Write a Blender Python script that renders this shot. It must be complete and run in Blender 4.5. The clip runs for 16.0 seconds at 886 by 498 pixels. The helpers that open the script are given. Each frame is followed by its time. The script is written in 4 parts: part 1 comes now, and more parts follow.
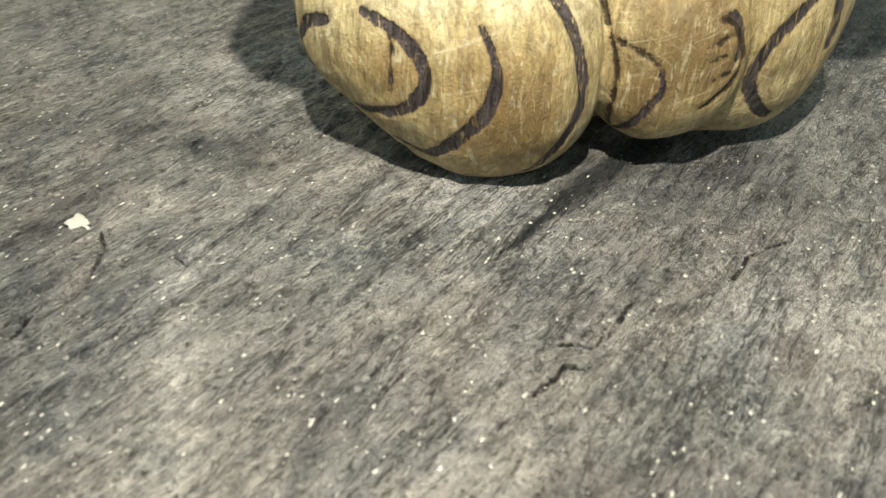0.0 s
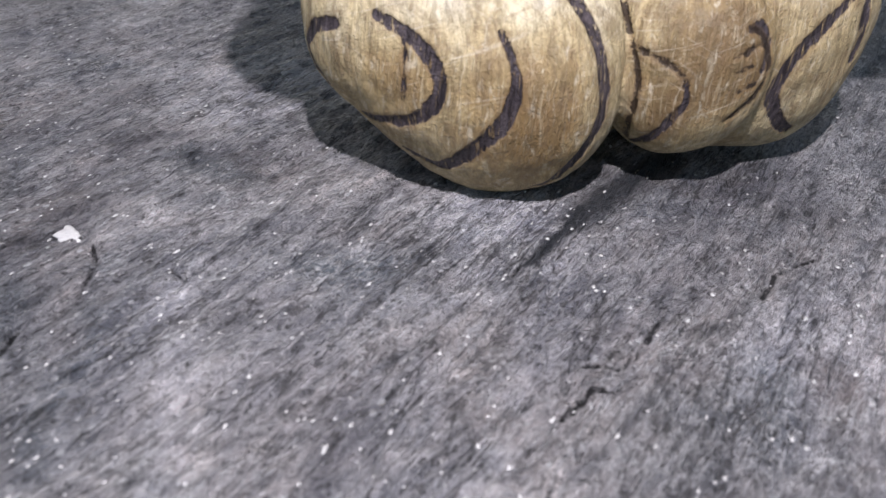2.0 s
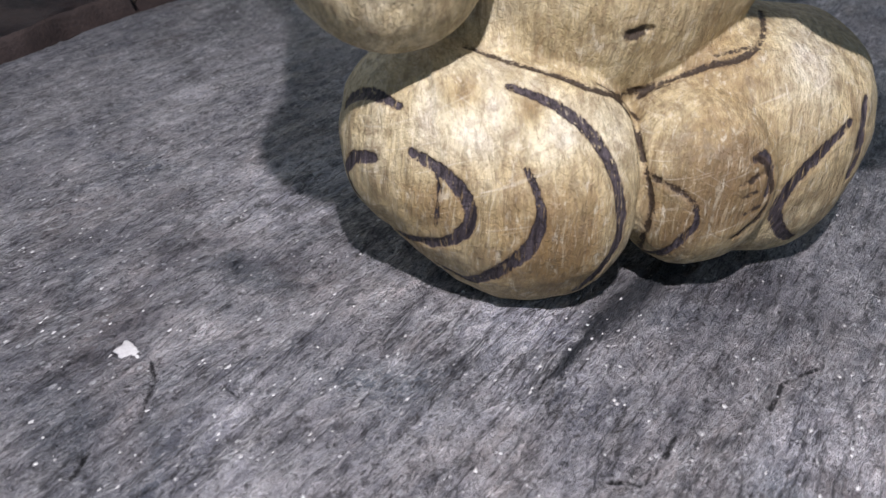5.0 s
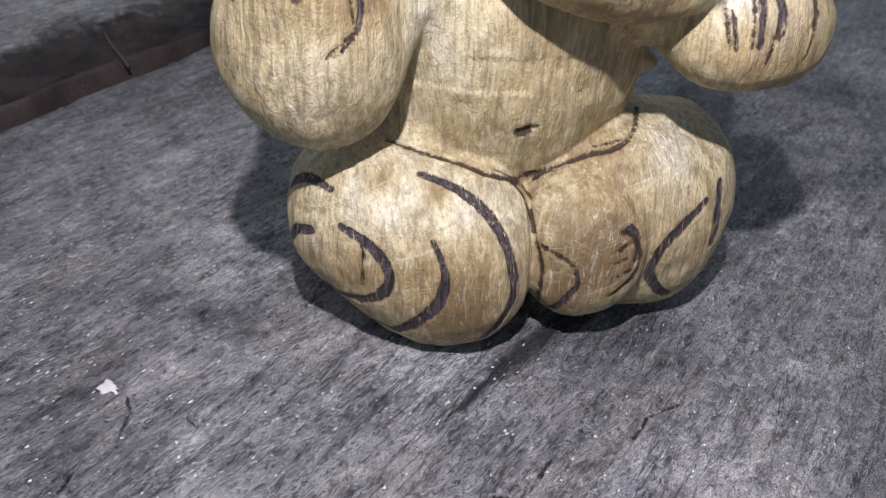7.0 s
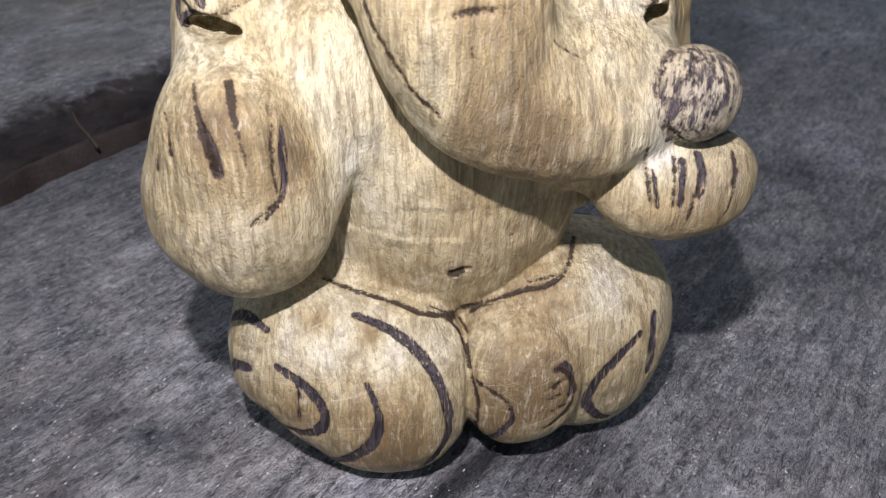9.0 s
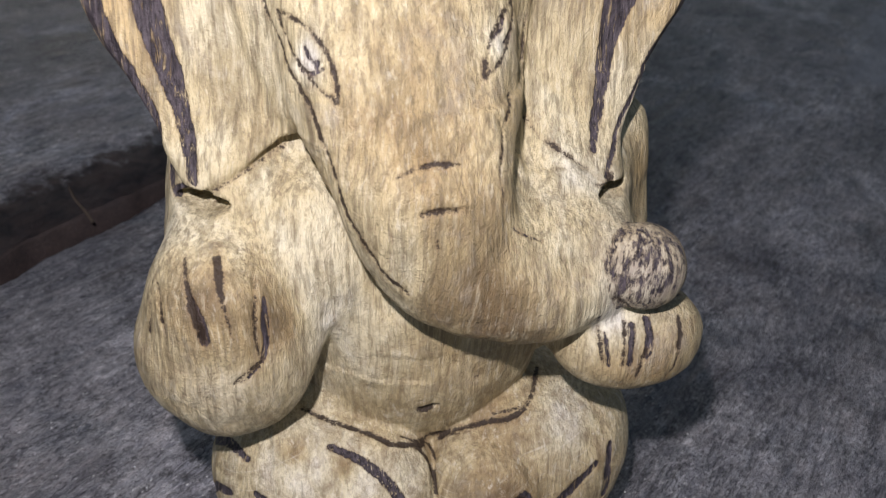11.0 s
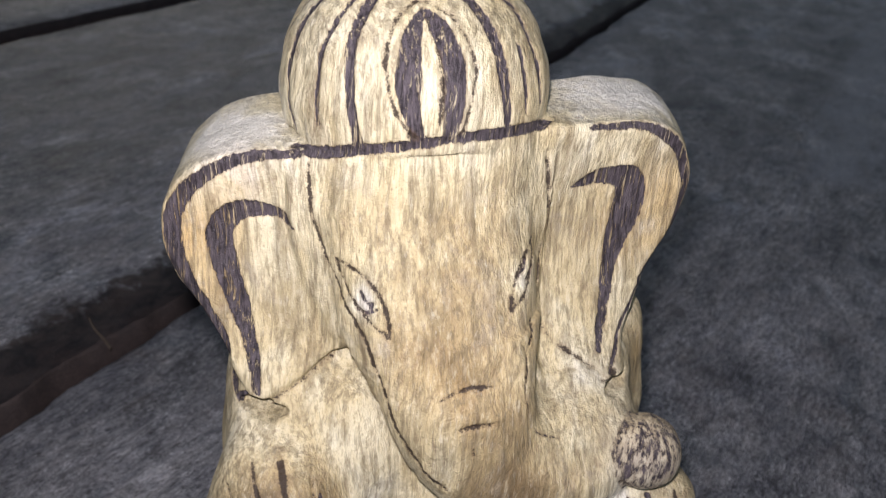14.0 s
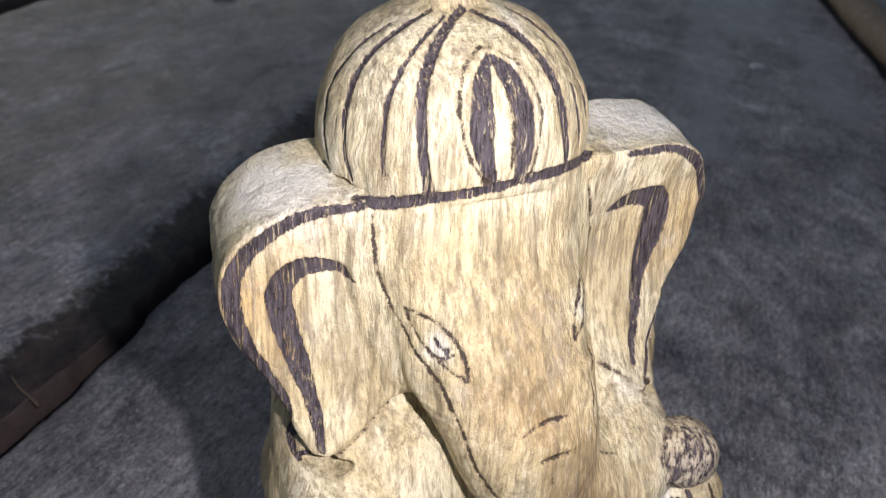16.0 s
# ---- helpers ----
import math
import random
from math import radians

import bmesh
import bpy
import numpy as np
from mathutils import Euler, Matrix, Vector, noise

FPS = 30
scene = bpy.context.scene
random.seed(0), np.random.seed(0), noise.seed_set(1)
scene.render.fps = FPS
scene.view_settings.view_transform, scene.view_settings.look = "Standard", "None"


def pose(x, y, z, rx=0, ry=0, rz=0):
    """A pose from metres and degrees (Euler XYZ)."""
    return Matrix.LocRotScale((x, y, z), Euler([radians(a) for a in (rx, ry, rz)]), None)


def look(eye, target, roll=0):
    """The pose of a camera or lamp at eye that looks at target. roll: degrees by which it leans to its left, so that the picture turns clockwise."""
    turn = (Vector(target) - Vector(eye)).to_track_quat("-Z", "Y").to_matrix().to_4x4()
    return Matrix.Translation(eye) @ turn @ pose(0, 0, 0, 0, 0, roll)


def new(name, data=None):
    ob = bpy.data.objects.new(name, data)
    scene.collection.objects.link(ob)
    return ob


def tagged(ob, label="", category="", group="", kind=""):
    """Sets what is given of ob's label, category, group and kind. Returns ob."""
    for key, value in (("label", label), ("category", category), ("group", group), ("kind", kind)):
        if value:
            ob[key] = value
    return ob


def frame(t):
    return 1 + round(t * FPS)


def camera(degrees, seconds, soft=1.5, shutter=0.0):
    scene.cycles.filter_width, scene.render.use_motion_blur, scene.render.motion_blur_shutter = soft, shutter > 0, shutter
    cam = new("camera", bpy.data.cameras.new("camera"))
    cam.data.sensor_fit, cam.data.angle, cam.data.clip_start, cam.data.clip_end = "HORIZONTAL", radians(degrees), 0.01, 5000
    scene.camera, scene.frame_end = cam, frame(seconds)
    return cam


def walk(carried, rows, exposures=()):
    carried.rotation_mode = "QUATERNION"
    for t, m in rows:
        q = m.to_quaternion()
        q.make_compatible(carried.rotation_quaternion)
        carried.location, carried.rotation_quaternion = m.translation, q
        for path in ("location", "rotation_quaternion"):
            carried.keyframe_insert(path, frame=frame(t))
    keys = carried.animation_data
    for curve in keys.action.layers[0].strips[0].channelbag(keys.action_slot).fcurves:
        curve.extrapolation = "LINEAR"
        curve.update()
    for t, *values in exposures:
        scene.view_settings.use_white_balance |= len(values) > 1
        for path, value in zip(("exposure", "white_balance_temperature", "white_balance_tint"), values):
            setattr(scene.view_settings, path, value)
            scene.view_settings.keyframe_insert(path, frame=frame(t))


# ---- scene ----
from mathutils.bvhtree import BVHTree

# ---- camera ----
cam = camera(55.7, 16.0, soft=1.2)
PATH = [
    (0, (0.029, 0.026, 0.075), (-0.046, 1.608, -1.146), 0.4),
    (0.5, (0.028, 0.026, 0.075), (-0.048, 1.622, -1.129), 0.7),
    (1, (0.027, 0.026, 0.075), (-0.052, 1.626, -1.122), 0.6),
    (1.5, (0.027, 0.027, 0.075), (-0.051, 1.631, -1.118), 0.5),
    (2, (0.024, 0.03, 0.07), (-0.004, 1.651, -1.101), 1.8),
    (2.5, (0.027, 0.027, 0.076), (-0.035, 1.641, -1.103), 1.0),
    (3, (0.028, 0.028, 0.077), (-0.041, 1.637, -1.109), 0.7),
    (3.5, (0.025, 0.028, 0.081), (-0.035, 1.634, -1.11), 0.6),
    (4, (0.019, 0.03, 0.084), (-0.031, 1.661, -1.072), 0.8),
    (6.5, (0.028, 0.023, 0.098), (-0.008, 1.695, -0.999), 1.2),
    (7, (0.034, 0.01, 0.107), (-0.011, 1.7, -0.962), 1.2),
    (7.5, (0.038, 0.01, 0.117), (-0.001, 1.703, -0.948), 1.3),
    (8, (0.038, 0.012, 0.122), (-0.012, 1.714, -0.927), 1.1),
    (8.5, (0.042, 0.018, 0.124), (-0.004, 1.724, -0.919), 1.0),
    (11, (0.048, 0.023, 0.156), (0.024, 1.744, -0.862), 2.8),
    (11.5, (0.047, 0.022, 0.16), (0.019, 1.756, -0.837), 3.0),
    (12, (0.047, 0.024, 0.163), (0.019, 1.765, -0.821), 3.1),
    (12.5, (0.047, 0.026, 0.173), (0.021, 1.78, -0.789), 3.0),
    (13, (0.048, 0.023, 0.18), (0.025, 1.784, -0.767), 3.1),
    (13.5, (0.044, 0.018, 0.187), (0.052, 1.788, -0.746), 3.0),
    (14, (0.035, 0.017, 0.193), (0.081, 1.791, -0.728), 3.1),
    (14.5, (0.032, 0.015, 0.203), (0.164, 1.787, -0.717), 3.6),
    (15, (0.02, 0.015, 0.203), (0.227, 1.774, -0.727), 3.3),
    (15.5, (0.015, 0.02, 0.199), (0.363, 1.752, -0.739), 4.0),
    (16, (-0.005, 0.026, 0.2), (0.422, 1.742, -0.734), 3.4),
]
cam.data.dof.use_dof, cam.data.dof.focus_distance, cam.data.dof.aperture_fstop = True, 0.155, 36.0
walk(cam, [(t, look(eye, target, roll)) for t, eye, target, roll in PATH], exposures=[
    (0.0, 1.36, 9000, -10), (0.3, 1.28, 7200, 2), (0.7, 1.22, 6550, 8), (1.2, 1.18, 6550, 10), (4.0, 1.08, 6550, 10), (7.0, 0.95, 6550, 10), (8.5, 0.90, 6550, 10), (11.0, 0.40, 6550, 10), (13.0, 0.27, 6550, 10), (15.0, 0.52, 6550, 10), (16.0, 0.60, 6650, 10)])

# ---- light: a small white torch over the statue, and the last blue of the evening sky ----
world = bpy.data.worlds.new("evening_sky")
scene.world = world
world.use_nodes = True
wn = world.node_tree.nodes
sky = wn.new("ShaderNodeTexSky")
sky.sky_type = "NISHITA"
sky.sun_disc = False
sky.sun_elevation = radians(30)
sky.sun_rotation = radians(-20)
wn["Background"].inputs["Strength"].default_value = 0.034
haze = wn.new("ShaderNodeHueSaturation")
haze.inputs["Saturation"].default_value = 0.85
world.node_tree.links.new(sky.outputs["Color"], haze.inputs["Color"])
world.node_tree.links.new(haze.outputs["Color"], wn["Background"].inputs["Color"])

torch = bpy.data.lights.new("torch_lamp", "POINT")
torch.energy = 1.42
torch.color = (0.965, 0.91, 0.99)
torch.shadow_soft_size = 0.003
torch_ob = new("torch_lamp", torch)
torch_ob.location = (0.031, 0.024, 0.200)


# ---- material helpers ----
class Net:
    """A small wrapper to write node materials in few lines."""

    def __init__(self, name):
        self.mat = bpy.data.materials.new(name)
        self.mat.use_nodes = True
        self.tree = self.mat.node_tree
        self.bsdf = self.tree.nodes["Principled BSDF"]

    def node(self, kind, values=(), operation="", blend="", attribute=""):
        n = self.tree.nodes.new("ShaderNode" + kind)
        if operation:
            n.operation = operation
        if blend:
            n.data_type, n.blend_type = "RGBA", blend
        if attribute:
            n.attribute_name = attribute
        for key, value in dict(values).items():
            self.put(n.inputs[key], value)
        return n

    def put(self, socket, value):
        if isinstance(value, bpy.types.NodeSocket):
            self.tree.links.new(value, socket)
        else:
            socket.default_value = value

    def coords(self, scale=(1, 1, 1), turn=0.0, about="Object"):
        c = self.node("TexCoord").outputs[about]
        r = self.node("Mapping", {"Vector": c, "Rotation": (0, 0, turn)})
        return self.node("Mapping", {"Vector": r.outputs[0], "Scale": scale}).outputs[0]

    def noise(self, vector, scale, detail=4.0, rough=0.55, distort=0.0, kind="FBM"):
        n = self.node("TexNoise", {"Vector": vector, "Scale": scale, "Detail": detail, "Roughness": rough, "Distortion": distort})
        n.noise_type = kind
        return n.outputs["Fac"]

    def ramp(self, fac, *stops):
        n = self.node("ValToRGB", {"Fac": fac})
        e = n.color_ramp.elements
        while len(e) < len(stops):
            e.new(0.5)
        for el, (p, c) in zip(e, stops):
            el.position = p
            el.color = (c, c, c, 1) if isinstance(c, (int, float)) else (*c, 1)
        return n.outputs["Color"]

    def mix(self, fac, a, b, blend="MIX"):
        n = self.node("Mix", blend=blend)
        self.put(n.inputs["Factor"], fac)
        for key, value in ((6, a), (7, b)):
            self.put(n.inputs[key], (*value, 1) if isinstance(value, tuple) else value)
        return n.outputs[2]

    def math(self, op, a, b=0.0):
        n = self.node("Math", operation=op)
        self.put(n.inputs[0], a)
        self.put(n.inputs[1], b)
        return n.outputs[0]

    def bump(self, height, strength, distance, normal=None):
        values = {"Height": height, "Strength": strength, "Distance": distance}
        if normal is not None:
            values["Normal"] = normal
        return self.node("Bump", values).outputs[0]

    def finish(self, color, rough, normal=None, spec=0.5):
        self.put(self.bsdf.inputs["Base Color"], (*color, 1) if isinstance(color, tuple) else color)
        self.put(self.bsdf.inputs["Roughness"], rough)
        self.bsdf.inputs["Specular IOR Level"].default_value = spec
        if normal is not None:
            self.put(self.bsdf.inputs["Normal"], normal)
        return self.mat


# the slabs' grain runs along their long edge
EDGE_DIR = math.atan2(0.9015, 0.4327)


def slate_material(name, tint, fleck=1.0):
    n = Net(name)
    turn = radians(-9)
    p = n.coords(turn=turn)
    grain = n.coords(scale=(0.22, 1, 1), turn=turn)
    fibre_way = n.coords(scale=(0.40, 1, 1), turn=turn)
    broad = n.noise(n.coords(scale=(0.5, 1, 1), turn=turn), 11, 6, 0.62, 0.6)
    blotch = n.noise(n.coords(scale=(0.55, 1, 1), turn=turn), 46, 5, 0.62, 0.7)
    patch = n.noise(n.coords(scale=(0.45, 1, 1), turn=turn), 150, 5, 0.66, 0.6)
    # split layers: thin crests and grooves that run with the grain
    def lines(stretch, scale, thin, extra=0.0, distort=0.4):
        f = n.noise(n.coords(scale=(stretch, 1, 1), turn=turn + extra), scale, 4, 0.62, distort)
        return n.ramp(f, (0.5 - thin, 0.0), (0.5, 1.0), (0.5 + thin, 0.0))

    crest = lines(0.22, 260, 0.030)
    groove = lines(0.10, 330, 0.020, 0.05)
    small_crest = lines(0.42, 640, 0.045, 0.10)
    net = lines(0.8, 330, 0.030, 0.4, 0.8)
    fibre = n.noise(fibre_way, 1500, 3, 0.7, 0.2)
    fine = n.noise(p, 2600, 3, 0.75)
    pits = n.noise(n.coords(scale=(0.85, 1, 1), turn=turn), 850, 5, 0.8)
    lumps = n.noise(n.coords(scale=(0.75, 1, 1), turn=turn), 400, 5, 0.78, 0.3)
    worn = n.ramp(n.noise(p, 75, 4, 0.62, 0.5), (0.36, 0.25), (0.58, 1.0))
    dark = tuple(c * 0.20 for c in tint)
    pale = tuple(min(0.78, c * 2.2) for c in tint)
    color = n.mix(n.ramp(broad, (0.32, 0.0), (0.68, 1.0)), tuple(c * 0.50 for c in tint), tuple(c * 1.62 for c in tint))
    color = n.mix(1.0, color, n.ramp(blotch, (0.32, (0.50, 0.53, 0.60)), (0.47, (0.96, 0.97, 1.0)), (0.57, (1.10, 1.08, 1.07)), (0.69, (1.60, 1.55, 1.52))), "MULTIPLY")
    # rusty dust and bluish bare stone
    color = n.mix(n.ramp(n.noise(p, 30, 4, 0.6, 0.4), (0.52, 0.0), (0.70, 0.42)), color, (0.34, 0.26, 0.21))
    color = n.mix(n.ramp(n.noise(p, 24, 3, 0.6, 0.8), (0.55, 0.0), (0.68, 0.65)), color, (tint[0] * 0.32, tint[1] * 0.44, tint[2] * 0.52))
    color = n.mix(n.ramp(patch, (0.34, 0.60), (0.47, 0.0)), color, dark)
    color = n.mix(n.ramp(lumps, (0.36, 0.75), (0.47, 0.0)), color, dark)
    color = n.mix(n.math("MULTIPLY", n.ramp(lumps, (0.54, 0.0), (0.66, 0.65)), worn), color, pale)
    color = n.mix(n.math("MULTIPLY", n.math("MULTIPLY", crest, 0.80), worn), color, pale)
    color = n.mix(n.math("MULTIPLY", n.math("MULTIPLY", small_crest, 0.50), worn), color, pale)
    color = n.mix(n.math("MULTIPLY", n.math("MULTIPLY", net, 0.65), n.ramp(patch, (0.42, 0.0), (0.56, 1.0))), color, pale)
    color = n.mix(n.math("MULTIPLY", groove, n.ramp(blotch, (0.40, 0.95), (0.60, 0.5))), color, dark)
    color = n.mix(n.ramp(fibre, (0.34, 0.40), (0.46, 0.0)), color, dark)
    color = n.mix(n.ramp(pits, (0.36, 0.9), (0.44, 0.0)), color, dark)
    color = n.mix(n.ramp(pits, (0.58, 0.0), (0.68, 0.55)), color, pale)
    color = n.mix(n.ramp(fine, (0.32, 0.45), (0.44, 0.0)), color, dark)
    flaky = n.noise(n.coords(scale=(0.50, 1, 1), turn=turn + 0.06), 330, 6, 0.78, 0.5)
    color = n.mix(1.0, color, n.ramp(flaky, (0.36, (0.62, 0.63, 0.66)), (0.49, (1.0, 1.0, 1.0)), (0.56, (1.10, 1.09, 1.08)), (0.66, (1.55, 1.52, 1.50))), "MULTIPLY")
    cloudy = n.noise(n.coords(scale=(0.6, 1, 1), turn=turn + 0.3), 19, 6, 0.66, 0.9)
    color = n.mix(1.0, color, n.ramp(cloudy, (0.34, (0.48, 0.49, 0.53)), (0.48, (0.95, 0.95, 0.97)), (0.56, (1.15, 1.15, 1.16)), (0.68, (1.75, 1.75, 1.80))), "MULTIPLY")
    # bright mineral flecks, here dense and there sparse
    cell = n.node("TexVoronoi", {"Vector": n.coords(scale=(0.7, 1, 1), turn=turn), "Scale": 720.0})
    lone = n.node("SeparateColor", {0: cell.outputs["Color"]})
    where = n.math("MULTIPLY", n.ramp(lone.outputs[0], (0.74, 0.0), (0.76, 1.0)), n.ramp(n.noise(p, 55, 3, 0.6), (0.38, 0.25), (0.62, 1.0)))
    spot = n.ramp(n.math("ADD", cell.outputs["Distance"], n.math("ADD", n.math("MULTIPLY", lone.outputs[1], 0.26), n.math("MULTIPLY", n.math("SUBTRACT", pits, 0.5), 0.8))), (0.24, 1.0), (0.36, 0.0))
    color = n.mix(n.math("MULTIPLY", n.math("MULTIPLY", where, spot), fleck), color, (0.90, 0.91, 0.92))
    color = n.mix(n.math("MULTIPLY", n.ramp(fine, (0.64, 0.0), (0.70, 1.0)), 0.45 * fleck), color, (0.62, 0.62, 0.62))
    crack = n.node("Attribute", attribute="crack").outputs["Fac"]
    frayed = n.math("ADD", crack, n.math("ADD", n.math("MULTIPLY", n.math("SUBTRACT", pits, 0.5), 1.2), n.math("MULTIPLY", n.math("SUBTRACT", lumps, 0.5), 1.6)))
    color = n.mix(n.ramp(frayed, (0.58, 0.0), (0.86, 0.95)), color, (0.018, 0.018, 0.020))
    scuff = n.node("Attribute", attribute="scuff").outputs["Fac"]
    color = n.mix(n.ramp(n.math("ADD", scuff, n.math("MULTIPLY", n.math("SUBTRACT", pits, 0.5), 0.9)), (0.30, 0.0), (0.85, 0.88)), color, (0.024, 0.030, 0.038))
    # painted sky sheen far off, plus a pale mark, in smears along the grain
    sheen_mark = n.node("Attribute", attribute="sheen_mark").outputs["Fac"]
    smear = n.math("ADD", sheen_mark, n.math("MULTIPLY", n.math("SUBTRACT", n.noise(n.coords(scale=(0.3, 1, 1), turn=turn), 60, 5, 0.65, 0.5), 0.5), 1.6))
    color = n.mix(n.ramp(smear, (0.25, 0.0), (0.85, 0.60)), color, (0.62, 0.64, 0.70))
    # brown earth that clings to the broken edges
    earth = n.node("Attribute", attribute="earth").outputs["Fac"]
    caked = n.math("ADD", earth, n.math("MULTIPLY", n.math("SUBTRACT", n.noise(p, 120, 5, 0.7, 0.5), 0.5), 1.5))
    color = n.mix(n.ramp(caked, (0.38, 0.0), (0.66, 0.96)), color, n.mix(n.ramp(patch, (0.4, 0.0), (0.62, 1.0)), (0.034, 0.028, 0.030), (0.110, 0.080, 0.070)))
    height = n.math("ADD", n.math("ADD", n.math("MULTIPLY", crest, 0.25), n.math("MULTIPLY", flaky, 1.2)), n.math("SUBTRACT", n.math("MULTIPLY", lumps, 1.5), n.math("MULTIPLY", groove, 0.35)))
    height = n.math("ADD", height, n.math("ADD", n.math("MULTIPLY", pits, 1.1), n.math("MULTIPLY", n.math("ADD", fine, fibre), 0.30)))
    normal = n.bump(height, 1.0, 0.0022)
    rough = n.ramp(fine, (0.35, 0.34), (0.7, 0.58))
    return n.finish(color, rough, normal, 0.40)


def plain_material(name, dark, light, scale, rough=0.8, relief=0.4, depth=0.002):
    n = Net(name)
    p = n.coords()
    a = n.noise(p, scale, 6, 0.65)
    b = n.noise(p, scale * 9, 4, 0.6)
    color = n.mix(n.math("MULTIPLY", a, n.ramp(b, (0.25, 0.5), (0.7, 1.4))), dark, light)
    return n.finish(color, rough, n.bump(b, relief, depth))


def wood_material():
    n = Net("carved_pale_wood")
    p = n.coords()
    up = n.node("SeparateXYZ", {0: p}).outputs[2]
    # the grain runs up the block, and wavers
    sway = n.node("TexNoise", {"Vector": p, "Scale": 45.0, "Detail": 2.0}).outputs["Color"]
    bent = n.node("VectorMath", {0: p, 1: n.node("VectorMath", {0: sway, 1: (0.004, 0.004, 0.0)}, operation="MULTIPLY").outputs[0]}, operation="ADD").outputs[0]

    def along(stretch, scale, detail=4.0, rough=0.6, distort=0.0, kind="FBM"):
        v = n.node("Mapping", {"Vector": bent, "Scale": (1, 0.6, stretch)}).outputs[0]
        return n.noise(v, scale, detail, rough, distort, kind)

    streak = along(0.10, 330, 5, 0.68, 0.4)
    vein = along(0.055, 900, 4, 0.70, 0.3)
    fibre = along(0.09, 1900, 3, 0.7, 0.1)
    dash = along(0.22, 950, 3, 0.6, 0.5)
    patch = n.noise(n.coords(scale=(1, 1, 0.55)), 48, 5, 0.58, 0.6)
    cloud = n.noise(n.coords(scale=(1, 0.8, 0.4)), 130, 5, 0.66, 0.5)
    mottle = n.noise(n.coords(scale=(1, 1, 0.6)), 420, 5, 0.7, 0.6)
    smudge = n.noise(p, 190, 6, 0.72, 1.2)
    speck = n.noise(p, 2600, 3, 0.7)
    tone = n.node("Attribute", attribute="tone").outputs["Fac"]
    warm = n.node("Attribute", attribute="warm").outputs["Fac"]
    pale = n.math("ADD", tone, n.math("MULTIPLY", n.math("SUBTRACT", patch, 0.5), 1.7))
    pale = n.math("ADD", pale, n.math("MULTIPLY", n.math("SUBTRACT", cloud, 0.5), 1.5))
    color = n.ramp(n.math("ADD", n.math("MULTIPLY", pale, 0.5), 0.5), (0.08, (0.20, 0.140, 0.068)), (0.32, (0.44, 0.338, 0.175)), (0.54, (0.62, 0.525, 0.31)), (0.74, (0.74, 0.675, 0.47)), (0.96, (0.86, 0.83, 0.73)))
    color = n.mix(n.math("MULTIPLY", warm, 0.75), color, (0.58, 0.35, 0.115))
    bare = n.ramp(tone, (0.35, 1.0), (1.0, 0.22))
    # the feet and belly were cut across the grain, which shows less there
    tall = n.math("MULTIPLY", up, 10.0)
    plain = n.math("MULTIPLY", bare, n.ramp(n.math("ADD", tall, n.math("MULTIPLY", n.math("SUBTRACT", patch, 0.5), 0.4)), (0.42, 0.70), (0.92, 1.0)))
    cut = n.math("MULTIPLY", n.math("SUBTRACT", bare, plain), 1.8)
    color = n.mix(n.math("MULTIPLY", plain, n.ramp(streak, (0.49, 0.0), (0.60, 0.72))), color, n.mix(0.68, color, (0.155, 0.120, 0.062)))
    color = n.mix(n.math("MULTIPLY", plain, n.ramp(vein, (0.50, 0.0), (0.60, 0.75))), color, n.mix(0.70, color, (0.140, 0.110, 0.065)))
    color = n.mix(n.math("MULTIPLY", plain, n.ramp(dash, (0.55, 0.0), (0.64, 0.65))), color, n.mix(0.66, color, (0.17, 0.125, 0.065)))
    color = n.mix(n.math("MULTIPLY", n.ramp(dash, (0.31, 0.40), (0.41, 0.0)), n.ramp(cloud, (0.40, 0.0), (0.60, 1.0))), color, (0.84, 0.77, 0.58))
    color = n.mix(n.math("MULTIPLY", cut, n.ramp(smudge, (0.46, 0.0), (0.58, 0.9))), color, n.mix(0.78, color, (0.20, 0.125, 0.06)))
    color = n.mix(n.math("MULTIPLY", warm, -0.8), color, (0.44, 0.41, 0.36))
    color = n.mix(n.ramp(vein, (0.33, 0.30), (0.44, 0.0)), color, (0.78, 0.69, 0.48))
    color = n.mix(n.math("MULTIPLY", plain, n.ramp(mottle, (0.34, 0.55), (0.45, 0.0))), color, n.mix(0.6, color, (0.20, 0.13, 0.08)))
    # greyed, handled places
    color = n.mix(n.math("MULTIPLY", n.ramp(n.noise(p, 85, 5, 0.65, 0.8), (0.55, 0.0), (0.70, 0.38)), n.ramp(mottle, (0.38, 0.3), (0.58, 1.0))), color, (0.36, 0.32, 0.27))
    color = n.mix(n.ramp(fibre, (0.60, 0.0), (0.72, 0.22)), color, (0.88, 0.83, 0.70))
    color = n.mix(n.ramp(fibre, (0.33, 0.40), (0.43, 0.0)), color, (0.22, 0.15, 0.09))
    color = n.mix(n.ramp(speck, (0.30, 0.3), (0.37, 0.0)), color, (0.16, 0.10, 0.06))
    nick = n.noise(n.node("Mapping", {"Vector": bent, "Scale": (1, 0.6, 0.28)}).outputs[0], 620, 5, 0.74, 0.6)
    color = n.mix(n.math("MULTIPLY", n.ramp(tall, (0.40, 1.0), (0.75, 0.25)), n.ramp(nick, (0.53, 0.0), (0.64, 0.60))), color, n.mix(0.68, color, (0.17, 0.11, 0.06)))
    color = n.mix(n.math("MULTIPLY", n.ramp(tall, (0.40, 1.0), (0.75, 0.25)), n.ramp(nick, (0.34, 0.45), (0.43, 0.0))), color, (0.82, 0.76, 0.60))
    # knife and rasp marks, across and aslant, most of them low down
    low = n.ramp(tall, (0.42, 1.0), (0.62, 0.12))
